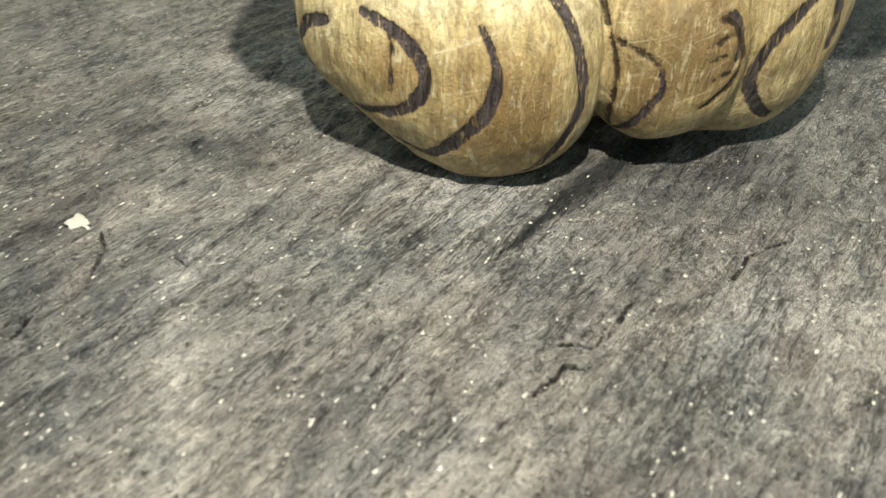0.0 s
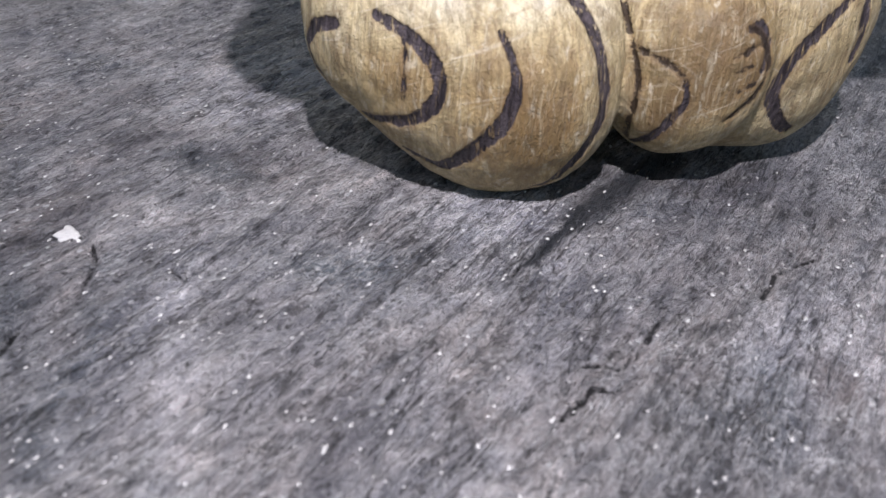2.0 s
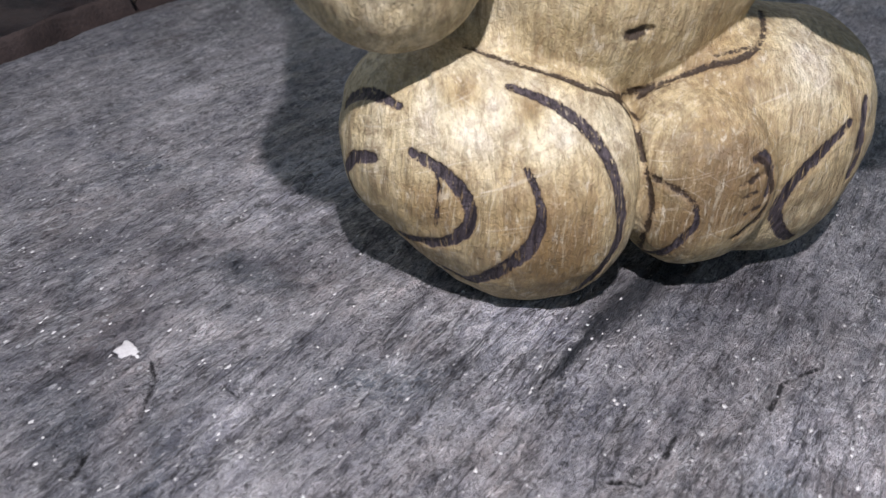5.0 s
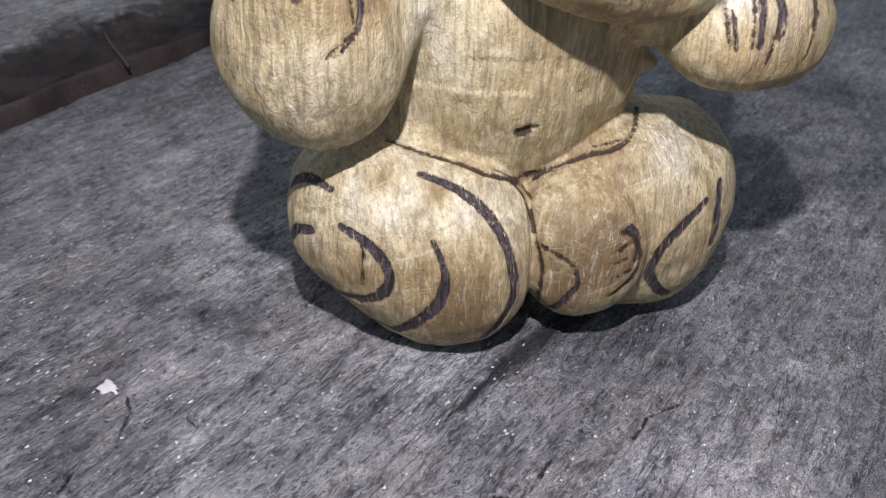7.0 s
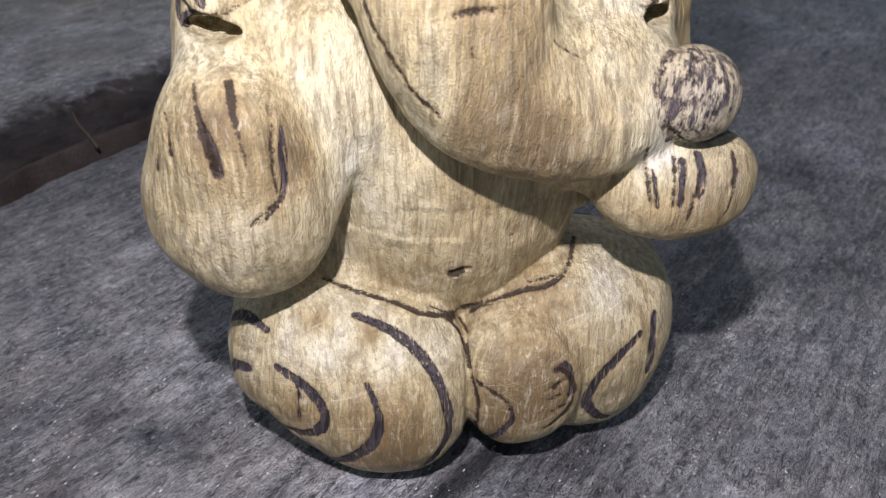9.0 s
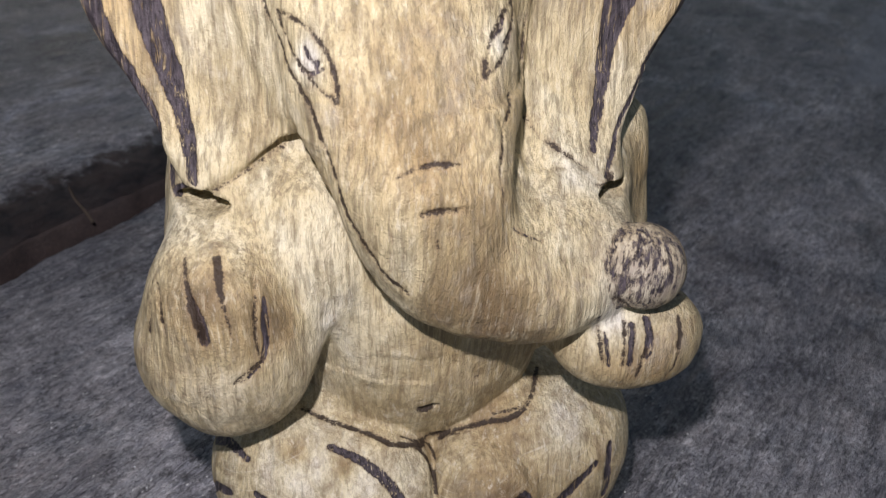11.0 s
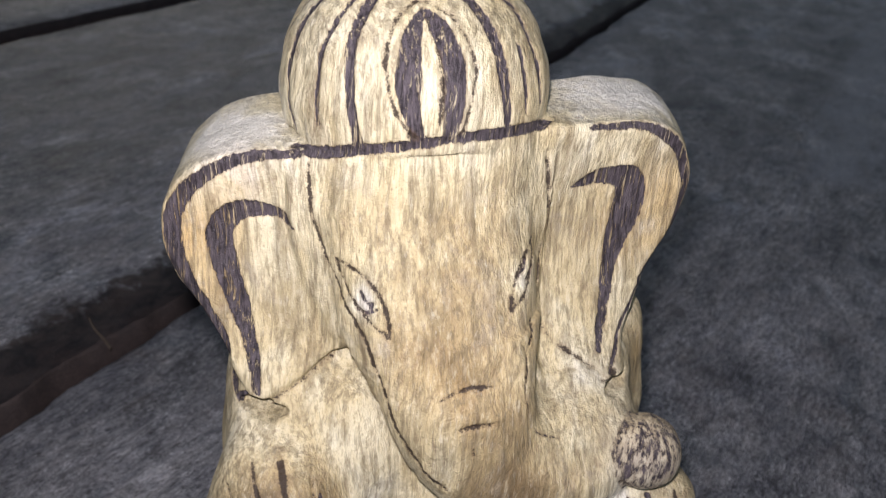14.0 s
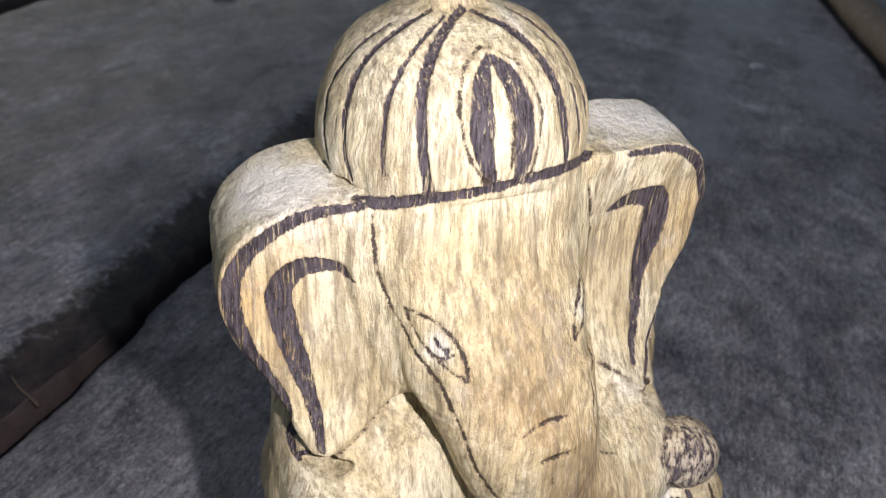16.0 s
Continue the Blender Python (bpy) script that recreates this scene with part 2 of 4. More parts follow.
    for turn, grey, bright in (((0, 0.35, 0), (0.33, 0.60), (0.40, 0.66)), ((0, -0.5, 0.4), (0.32, 0.62), (0.39, 0.69))):
        v = n.node("Mapping", {"Vector": n.node("Mapping", {"Vector": p, "Rotation": turn}).outputs[0], "Scale": (0.06, 0.06, 1)}).outputs[0]
        scratch = n.noise(v, 1500, 3, 0.7, 0.5)
        color = n.mix(n.math("MULTIPLY", n.ramp(scratch, (grey[1], 0.0), (bright[1] + 0.05, 0.38)), n.math("MULTIPLY", low, n.ramp(patch, (0.40, 0.0), (0.58, 1.0)))), color, (0.86, 0.80, 0.66))
        color = n.mix(n.math("MULTIPLY", n.ramp(scratch, (grey[0], 0.45), (bright[0], 0.0)), n.math("MULTIPLY", low, n.ramp(cloud, (0.4, 0.0), (0.6, 1.0)))), color, (0.22, 0.14, 0.075))
    ink = n.node("Attribute", attribute="ink").outputs["Fac"]
    ragged = n.math("ADD", n.math("MULTIPLY", n.math("SUBTRACT", along(0.14, 1300, 4, 0.75), 0.5), 1.3), n.math("MULTIPLY", n.math("SUBTRACT", mottle, 0.5), 1.0))
    edge = n.math("ADD", n.math("SUBTRACT", ink, 0.06), ragged)
    reach = n.math("ADD", n.math("MULTIPLY", edge, 1.2), 0.5)
    # a brown scorch beside the burnt lines
    color = n.mix(n.ramp(reach, (0.50, 0.42), (1.10, 0.0)), color, n.mix(0.75, color, (0.20, 0.11, 0.05)))
    inked = n.ramp(reach, (0.40, 1.0), (0.60, 0.0))
    worn = n.ramp(along(0.08, 1500, 3, 0.75), (0.56, 1.0), (0.64, 0.15))
    inked = n.math("MULTIPLY", inked, worn)
    color = n.mix(inked, color, n.mix(n.ramp(fibre, (0.38, 0.0), (0.66, 1.0)), (0.020, 0.015, 0.018), (0.105, 0.086, 0.094)))
    # grooves: the shade inside them and their burnt brown, painted as one colour
    crease_shade = n.node("Attribute", attribute="crease_shade").outputs["Fac"]
    crease_shade = n.math("ADD", crease_shade, n.math("ADD", n.math("MULTIPLY", n.math("SUBTRACT", mottle, 0.5), 1.6), n.math("MULTIPLY", n.math("SUBTRACT", speck, 0.5), 0.8)))
    depth = n.math("ADD", n.math("MULTIPLY", crease_shade, 1.2), 0.5)
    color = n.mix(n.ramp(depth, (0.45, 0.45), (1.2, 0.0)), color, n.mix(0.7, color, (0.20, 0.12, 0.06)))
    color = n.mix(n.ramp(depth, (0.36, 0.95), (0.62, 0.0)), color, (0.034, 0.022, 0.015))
    height = n.math("ADD", n.math("MULTIPLY", n.math("ADD", streak, vein), 0.55), n.math("ADD", n.math("MULTIPLY", n.math("ADD", speck, fibre), 0.4), n.math("MULTIPLY", mottle, 1.1)))
    height = n.math("ADD", height, n.math("ADD", n.math("MULTIPLY", cloud, 1.2), n.math("MULTIPLY", nick, 0.6)))
    normal = n.bump(n.math("SUBTRACT", height, n.math("MULTIPLY", inked, 0.5)), 0.75, 0.0008)
    rough = n.ramp(cloud, (0.3, 0.42), (0.7, 0.62))
    return n.finish(color, rough, normal, 0.42)


SLATE = slate_material("grey_slate", (0.435, 0.425, 0.428), 1.0)
SLATE_BLUE = slate_material("blue_grey_slate", (0.365, 0.367, 0.392), 0.5)
SOIL = plain_material("damp_soil", (0.024, 0.019, 0.020), (0.120, 0.086, 0.075), 120)
WOOD = wood_material()
BARK = plain_material("weathered_batten_wood", (0.10, 0.065, 0.04), (0.42, 0.33, 0.24), 70)
ROOT = plain_material("dry_root", (0.035, 0.025, 0.018), (0.17, 0.125, 0.09), 400)
CHIP = plain_material("white_paint", (0.5, 0.5, 0.49), (0.85, 0.84, 0.82), 600, 0.6, 0.5, 0.0003)
GRIT = plain_material("pale_grit", (0.36, 0.36, 0.355), (0.82, 0.82, 0.80), 300, 0.35, 0.2, 0.0002)


def mesh_from(name, verts, faces, material, smooth=True):
    me = bpy.data.meshes.new(name)
    me.from_pydata(verts, [], faces)
    me.materials.append(material)
    if smooth:
        me.polygons.foreach_set("use_smooth", [True] * len(me.polygons))
    me.update()
    return me


def glide(rows, step):
    """Rows of numbers, filled in smoothly (Catmull-Rom)."""
    rows = np.array(rows, float)
    out = []
    for i in range(len(rows) - 1):
        p0, p1, p2, p3 = rows[max(i - 1, 0)], rows[i], rows[i + 1], rows[min(i + 2, len(rows) - 1)]
        k = max(1, int(np.linalg.norm((p2 - p1)[:3]) / step))
        for j in range(k):
            t = j / k
            out.append(0.5 * (2 * p1 + (p2 - p0) * t + (2 * p0 - 5 * p1 + 4 * p2 - p3) * t * t + (3 * p1 - p0 - 3 * p2 + p3) * t ** 3))
    return out + [rows[-1]]


# ---- ground: long slabs, side by side, over dark soil ----
# slab coordinates: s along the long edge, w across it, from the point EDGE_AT
EDGE_AT = Vector((-0.105, 0.243, 0.0))
ALONG = Vector((math.cos(EDGE_DIR), math.sin(EDGE_DIR), 0.0))
ACROSS = Vector((ALONG.y, -ALONG.x, 0.0))
SLAB_FRAME = Matrix(((ALONG.x, ACROSS.x, 0, EDGE_AT.x), (ALONG.y, ACROSS.y, 0, EDGE_AT.y), (0, 0, 1, 0), (0, 0, 0, 1)))

ground_me = mesh_from("ground", [(-60, -60, -0.03), (60, -60, -0.03), (60, 60, -0.03), (-60, 60, -0.03)], [(0, 1, 2, 3)], SOIL, False)
ground = tagged(new("ground", ground_me), "dark damp soil beneath and between the slabs", "ground", kind="structure")


def steps(*pieces):
    """Grid lines: pieces of (from, to, spacing), joined."""
    out = []
    for a, b, d in pieces:
        k = max(1, round((b - a) / d))
        out += [a + (b - a) * i / k for i in range(k)]
    return out + [pieces[-1][1]]


def slab_height(s, w, seed, rough):
    """The worn upper face: slow waves, layers split along the grain, small pits."""
    off = Vector((seed * 7.3, seed * 3.1, seed))
    a, b = s * 0.988 + w * 0.156, w * 0.988 - s * 0.156
    z = noise.fractal(Vector((a * 25, b * 110, 0)) + off, 0.9, 2.0, 3)
    z += 0.9 * (0.5 - abs(noise.noise(Vector((a * 70, b * 260, 2)) + off)))
    z += 0.45 * noise.noise(Vector((a * 300, b * 700, 5)) + off)
    z += 0.40 * (0.35 - abs(noise.noise(Vector((a * 150, b * 620, 8)) + off)))
    z += 0.22 * noise.noise(Vector((a * 700, b * 1100, 11)) + off)
    return rough * z


def line_distance(q, points):
    best = np.full(len(q), 9.0)
    line = np.array(points, float)
    for i in range(len(line) - 1):
        a, e = line[i], line[i + 1] - line[i]
        t = np.clip(((q - a) @ e) / (e @ e + 1e-12), 0, 1)
        best = np.minimum(best, np.linalg.norm(q - a - t[:, None] * e, axis=1))
    return best


def slab(name, label, ss, ws, top, thick, material, seed, rough=0.0006, rag=0.004, cracks=(), scuffs=(), sheen_marks=(), brink=(0.006, 0.003)):
    """A worn stone slab: an uneven upper face, ragged long edges and real sides."""
    off = Vector((seed * 7.3, seed * 3.1, seed))
    ns, nw = len(ss), len(ws)
    verts, faces, earth = [], [], []
    w0, w1 = ws[0], ws[-1]
    for s in ss:
        lo = w0 + rag * noise.fractal(Vector((s * 18, 0, 0)) + off, 1.0, 2.0, 4)
        hi = w1 + rag * noise.fractal(Vector((s * 18, 5, 0)) + off, 1.0, 2.0, 4)
        for w in ws:
            ww = w + (lo - w0) * max(0, 1 - (w - w0) / 0.03) + (hi - w1) * max(0, 1 - (w1 - w) / 0.03)
            e = min(w - w0, w1 - w)
            wide = brink[0] * (1 + 0.5 * noise.noise(Vector((s * 14, 9, 0)) + off))
            fall = max(0, 1 - e / wide)
            verts.append((s, ww, top + slab_height(s, ww, seed, rough) - brink[1] * fall ** 2))
            earth.append(1.3 * fall if brink[0] > 0.01 else 0.0)
    flat = np.array(verts)[:, :2]
    crack, scuff = np.zeros(len(verts)), np.zeros(len(verts))
    for points in cracks:
        crack = np.maximum(crack, 1 - line_distance(flat, points) / 0.0011)
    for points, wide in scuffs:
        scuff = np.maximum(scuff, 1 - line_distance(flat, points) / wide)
    sheen_mark = np.zeros(len(verts))
    for points, wide in sheen_marks:
        sheen_mark = np.maximum(sheen_mark, 1 - line_distance(flat, points) / wide)
    verts = [(x, y, z - 0.0008 * max(0, c)) for (x, y, z), c in zip(verts, crack)]
    for i in range(ns - 1):
        for j in range(nw - 1):
            a = i * nw + j
            faces.append((a, a + 1, a + nw + 1, a + nw)[::-1])
    for j, flip in ((0, False), (nw - 1, True)):
        base = len(verts)
        for i in range(ns):
            x, y, z = verts[i * nw + j]
            jag = 0.0025 * noise.noise(Vector((x * 120, j, 3)) + off)
            verts.append((x, y + jag, min(z - 0.002, top - thick * 0.25)))
            verts.append((x, y + jag * 0.4, top - thick))
        for i in range(ns - 1):
            a, b = i * nw + j, (i + 1) * nw + j
            c, d = base + 2 * i, base + 2 * (i + 1)
            for q in ((a, b, d, c), (c, d, d + 1, c + 1)):
                faces.append(q if flip else q[::-1])
    for i in (0, ns - 1):
        base = len(verts)
        for j in range(nw):
            x, y, z = verts[i * nw + j]
            verts.append((x, y, top - thick))
        for j in range(nw - 1):
            a = i * nw + j
            q = (a, a + 1, base + j + 1, base + j)
            faces.append(q if i == 0 else q[::-1])
    me = mesh_from(name, verts, faces, material)
    me.materials.append(SOIL)
    for i in range((ns - 1) * (nw - 1), len(faces)):
        me.polygons[i].material_index = 1
    for key, values in (("crack", crack), ("scuff", scuff), ("sheen_mark", sheen_mark), ("earth", np.array(earth))):
        full = np.zeros(len(verts), np.float32)
        full[:len(values)] = np.maximum(values, 0)
        me.attributes.new(key, "FLOAT", "POINT").data.foreach_set("value", full)
    ob = new(name, me)
    ob.parent = ground
    ob.matrix_basis = SLAB_FRAME
    tagged(ob, label)
    return ob


CRACKS = [[(-0.038, 0.2074), (-0.0345, 0.2079), (-0.031, 0.2081), (-0.029, 0.210), (-0.026, 0.2123)],
          [(-0.0610, 0.195), (-0.0563, 0.1962), (-0.052, 0.1964), (-0.049, 0.197)],
          [(-0.0625, 0.1905), (-0.0615, 0.193), (-0.0610, 0.195)],
          [(-0.072, 0.1918), (-0.0684, 0.1929), (-0.0657, 0.1932), (-0.0651, 0.1958)],
          [(-0.0504, 0.1761), (-0.0451, 0.1767)],
          [(-0.082, 0.128), (-0.079, 0.1266), (-0.0759, 0.1253), (-0.0738, 0.1223)],
          [(-0.0723, 0.1349), (-0.0727, 0.1378)],
          [(-0.095, 0.1287), (-0.0905, 0.1268)]]
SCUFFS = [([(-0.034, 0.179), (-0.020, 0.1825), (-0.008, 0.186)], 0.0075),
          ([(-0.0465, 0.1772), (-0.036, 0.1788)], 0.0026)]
# the sky's sheen on the far stone, as pale colour; third row: a pale mark
SHEEN_MARKS = [([(0.42, 0.245), (0.6, 0.25), (0.85, 0.262)], 0.045), ([(0.85, 0.30), (1.05, 0.32), (1.4, 0.30)], 0.13),
          ([(0.80, 0.150), (0.85, 0.149)], 0.02), ([(0.55, 0.36), (0.8, 0.37)], 0.05)]

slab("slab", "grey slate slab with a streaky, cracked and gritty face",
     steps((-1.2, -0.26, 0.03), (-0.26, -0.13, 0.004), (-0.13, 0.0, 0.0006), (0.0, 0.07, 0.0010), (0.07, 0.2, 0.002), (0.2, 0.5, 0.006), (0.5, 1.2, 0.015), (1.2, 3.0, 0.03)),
     steps((0.0, 0.07, 0.002), (0.07, 0.25, 0.0006), (0.25, 0.28, 0.0012), (0.28, 0.42, 0.004)), 0.0, 0.03, SLATE, 1, 0.0009, 0.004, CRACKS, SCUFFS, SHEEN_MARKS)
slab("slab", "blue-grey slate slab, standing a little higher than its neighbour",
     steps((-1.2, -0.2, 0.03), (-0.2, 0.6, 0.004), (0.6, 3.0, 0.02)),
     steps((-0.39, -0.1, 0.008), (-0.1, -0.009, 0.002)), 0.014, 0.04, SLATE_BLUE, 2, 0.0009, 0.007, brink=(0.026, 0.012))
slab("slab", "blue-grey slate slab beyond a dark joint",
     steps((-1.2, 3.0, 0.02)), steps((-0.95, -0.42, 0.02)), 0.012, 0.04, SLATE_BLUE, 3, 0.001, 0.008)
slab("slab", "dark slate slab beyond the batten",
     steps((-1.2, 3.0, 0.03)), steps((0.475, 1.1, 0.03)), -0.012, 0.018, SLATE_BLUE, 4, 0.001, 0.006)


# ---- what lies on the slabs ----
def flake(rng, size, flat):
    """Vertices and faces of one broken chip: an uneven double pyramid."""
    k = rng.choice((4, 5, 6))
    turn, stretch = rng.uniform(0, 6.3), rng.uniform(0.8, 1.6)
    ring = []
    for i in range(k):
        a = turn + 2 * math.pi * i / k
        d = size * rng.uniform(0.6, 1.1)
        ring.append((d * math.cos(a) * stretch, d * math.sin(a) * rng.uniform(0.6, 1.0), size * flat * rng.uniform(-0.1, 0.2)))
    verts = ring + [(0, 0, size * flat), (0, 0, -size * flat)]
    faces = [(i, (i + 1) % k, k) for i in range(k)] + [((i + 1) % k, i, k + 1) for i in range(k)]
    return verts, faces


def grit():
    """Pale grit strewn over the slab."""
    rng = random.Random(11)
    verts, faces = [], []
    for i in range(6500):
        near = rng.random() < 0.75
        s = rng.uniform(-0.14, 0.08) if near else rng.uniform(0.08, 0.5)
        w = rng.uniform(0.05, 0.30) if near else rng.uniform(0.02, 0.40)
        size = 0.00012 * (1 + rng.expovariate(0.9)) * (1.0 if near else 1.8)
        v, f = flake(rng, min(size, 0.00042), 0.45)
        z = slab_height(s, w, 1, 0.0009) + 0.00008
        base = len(verts)
        verts += [(x + s, y + w, q + z) for x, y, q in v]
        faces += [tuple(base + j for j in q) for q in f]
    ob = new("grit", mesh_from("grit", verts, faces, GRIT, False))
    ob.matrix_basis = SLAB_FRAME
    return tagged(ob, "pale mineral grit strewn over the slate", "grit", kind="stuff")


def chip(name, label, category, s, w, size, flat, material, seed, top=0.0, stretch=1.0):
    """One broken flake with a ragged outline, lying on a slab."""
    rng = random.Random(seed)
    rings, k = ((0.0, 1.0), (0.55, 0.9), (0.9, 0.55), (1.0, 0.1)), 30
    outline = [size * (0.8 + 0.5 * noise.noise(Vector((seed, 1.6 * math.cos(6.283 * i / k), 1.6 * math.sin(6.283 * i / k)))) + 0.18 * rng.random()) for i in range(k)]
    verts, faces = [(0, 0, size * flat)], []
    for part_of, high in rings[1:]:
        for i in range(k):
            a = 2 * math.pi * i / k
            d = outline[i] * part_of
            verts.append((d * math.cos(a) * stretch, d * math.sin(a), size * flat * high * rng.uniform(0.7, 1.15)))
    for i in range(k):
        j = (i + 1) % k
        faces.append((0, 1 + i, 1 + j))
        for q in range(2):
            a, b = 1 + q * k, 1 + (q + 1) * k
            faces.append((a + i, b + i, b + j, a + j))
    faces.append(tuple(range(1 + 2 * k, 1 + 3 * k))[::-1])
    ob = new(name, mesh_from(name, verts, faces, material))
    ob.matrix_basis = SLAB_FRAME @ Matrix.Translation((s, w, top)) @ pose(0, 0, 0, 0, 0, seed * 37)
    return tagged(ob, label, category)


def root(s, w, points, radius):
    """A dry root fibre hanging over a slab's edge."""
    line = glide(points, 0.0012)
    verts, faces, k = [], [], 6
    for i, q in enumerate(line):
        r = radius * (1 - 0.5 * i / len(line))
        for j in range(k):
            a = 2 * math.pi * j / k
            verts.append((q[0] + r * math.cos(a), q[1], q[2] + r * math.sin(a)))
    for i in range(len(line) - 1):
        for j in range(k):
            a, b = i * k + j, i * k + (j + 1) % k
            faces.append((a, b, b + k, a + k))
    faces += [tuple(range(k))[::-1], tuple((len(line) - 1) * k + j for j in range(k))]
    ob = new("dry_root", mesh_from("dry_root", verts, faces, ROOT))
    ob.matrix_basis = SLAB_FRAME @ Matrix.Translation((s, w, 0))
    return tagged(ob, "thin dry brown root hanging over the slab edge", "root")


grit()
chip("paint_chip", "small white flake of paint stuck to the slate", "paint chip", -0.0735, 0.1174, 0.0018, 0.22, CHIP, 3, 0.0002, 1.5)
chip("stone_chip", "pale stone chip lying on the slate", "stone chip", 0.669, 0.303, 0.008, 0.25, CHIP, 5, 0.0, 1.5)
chip("stone_chip", "small pale stone chip lying on blue-grey slate", "stone chip", 0.645, -0.224, 0.009, 0.3, BARK, 6, 0.014, 1.4)
chip("stone_chip", "tiny white stone chip lying on the slate", "stone chip", -0.0474, 0.1597, 0.0006, 0.4, CHIP, 7, 0.0002)
root(0.048, -0.010, [(0.003, 0.007, 0.001), (0.0025, 0.0045, 0.005), (0.001, 0.002, 0.010), (0.002, -0.001, 0.0135)], 0.0008)


# ---- batten along the slab's far edge ----
def batten():
    verts, faces, ring = [], [], 12
    count = 90
    for i in range(count):
        s = 0.2 + 2.4 * i / (count - 1)
        r = 0.021 * (1 + 0.18 * noise.noise(Vector((s * 9, 0, 0))))
        c = 0.447 + 0.006 * noise.noise(Vector((s * 4, 7, 0)))
        for k in range(ring):
            a = 2 * math.pi * k / ring
            rr = r * (1 + 0.12 * noise.noise(Vector((s * 30, math.cos(a) * 2, math.sin(a) * 2))))
            verts.append((s, c + rr * math.cos(a), 0.008 + 0.9 * rr * math.sin(a)))
    for i in range(count - 1):
        for k in range(ring):
            a, b = i * ring + k, i * ring + (k + 1) % ring
            faces.append((a, b, b + ring, a + ring))
    faces += [tuple(range(ring))[::-1], tuple((count - 1) * ring + k for k in range(ring))]
    ob = new("wooden_batten", mesh_from("wooden_batten", verts, faces, BARK))
    ob.matrix_basis = SLAB_FRAME
    return tagged(ob, "weathered pale brown wooden batten lying along the slab edge", "batten")


batten()


# ---- the statue: one mesh, carved as a field of distances in millimetres ----
# statue coordinates: u to its own left side as seen, v backwards, z up
STATUE_TURN = 11.0
STATUE_AT = Vector((0.036, 0.165, 0.0))
CELL = 0.52
LOW = np.array((-58.0, -40.0, -1.5))
SIZE = tuple(int(x / CELL) for x in (118, 82, 192))
AXES = [(LOW[i] + CELL * np.arange(SIZE[i])).astype(np.float32) for i in range(3)]
FIELD = np.full(SIZE, 6.0, np.float32)


def window(lo, hi):
    sl = []
    for i in range(3):
        a = max(0, int((lo[i] - LOW[i]) / CELL) - 1)
        b = min(SIZE[i], int((hi[i] - LOW[i]) / CELL) + 3)
        sl.append(slice(a, b))
    grid = np.meshgrid(*(AXES[i][sl[i]] for i in range(3)), indexing="ij", sparse=True)
    return tuple(sl), grid


def smooth_min(a, b, k):
    h = np.clip(0.5 + 0.5 * (b - a) / k, 0, 1)
    return b + (a - b) * h - k * h * (1 - h)


def add(sl, d, k):
    FIELD[sl] = smooth_min(FIELD[sl], np.clip(d, -6, 6), k)


def lump(c, r, k=1.5, p=2.0, yaw=0.0, tip=0.0, pitch=0.0, floor_z=None):
    """A rounded block: radii r, squareness p; yaw about z, tip about v, pitch about u, in degrees."""
    big = max(r) * 1.3 + k + 2
    small = [big] * 3 if yaw or tip or pitch else [x + k + 2 for x in r]
    sl, (x, y, z) = window([c[i] - small[i] for i in range(3)], [c[i] + small[i] for i in range(3)])
    x, y, z = x - c[0], y - c[1], z - c[2]
    if yaw:
        a, b = math.cos(radians(yaw)), math.sin(radians(yaw))
        x, y = a * x + b * y, -b * x + a * y
    if tip:
        a, b = math.cos(radians(tip)), math.sin(radians(tip))
        x, z = a * x + b * z, -b * x + a * z
    if pitch:
        a, b = math.cos(radians(pitch)), math.sin(radians(pitch))
        y, z = a * y + b * z, -b * y + a * z
    q = (np.abs(x / r[0]) ** p + np.abs(y / r[1]) ** p + np.abs(z / r[2]) ** p) ** (1 / p)
    d = (q - 1) * min(r)
    if floor_z is not None:
        d = np.maximum(d, floor_z(x + c[0], z + c[2]))
    add(sl, d, k)


def limb(a, b, ra, rb, k=1.5):
    """A tapered rounded limb from a to b."""
    m = max(ra, rb) + k + 2
    sl, (x, y, z) = window([min(a[i], b[i]) - m for i in range(3)], [max(a[i], b[i]) + m for i in range(3)])
    ax = np.array(b, float) - np.array(a, float)
    t = ((x - a[0]) * ax[0] + (y - a[1]) * ax[1] + (z - a[2]) * ax[2]) / float(ax @ ax)
    t = np.clip(t, 0, 1)
    d = np.sqrt((x - a[0] - t * ax[0]) ** 2 + (y - a[1] - t * ax[1]) ** 2 + (z - a[2] - t * ax[2]) ** 2)
    add(sl, d - (ra + (rb - ra) * t), k)


def flat_outline(points, x, z):
    """Signed distance to a closed outline in the u-z plane."""
    d2 = np.full(np.broadcast(x, z).shape, 1e9, np.float32)
    inside = np.zeros(d2.shape, bool)
    for i in range(len(points)):
        (ax, az), (bx, bz) = points[i - 1], points[i]
        ex, ez = bx - ax, bz - az
        t = np.clip(((x - ax) * ex + (z - az) * ez) / (ex * ex + ez * ez + 1e-9), 0, 1)
        d2 = np.minimum(d2, (x - ax - t * ex) ** 2 + (z - az - t * ez) ** 2)
        if az != bz:
            inside ^= ((az > z) != (bz > z)) & (x < ax + (z - az) * ex / ez)
    return np.where(inside, -1, 1) * np.sqrt(d2)


def ear_front(z):
    """How far forward an ear's dished face stands."""
    return np.where(z < 127, -4 - 7.5 * ((127 - z) / 33) ** 2, -4 - 2.2 * ((z - 127) / 15) ** 2)


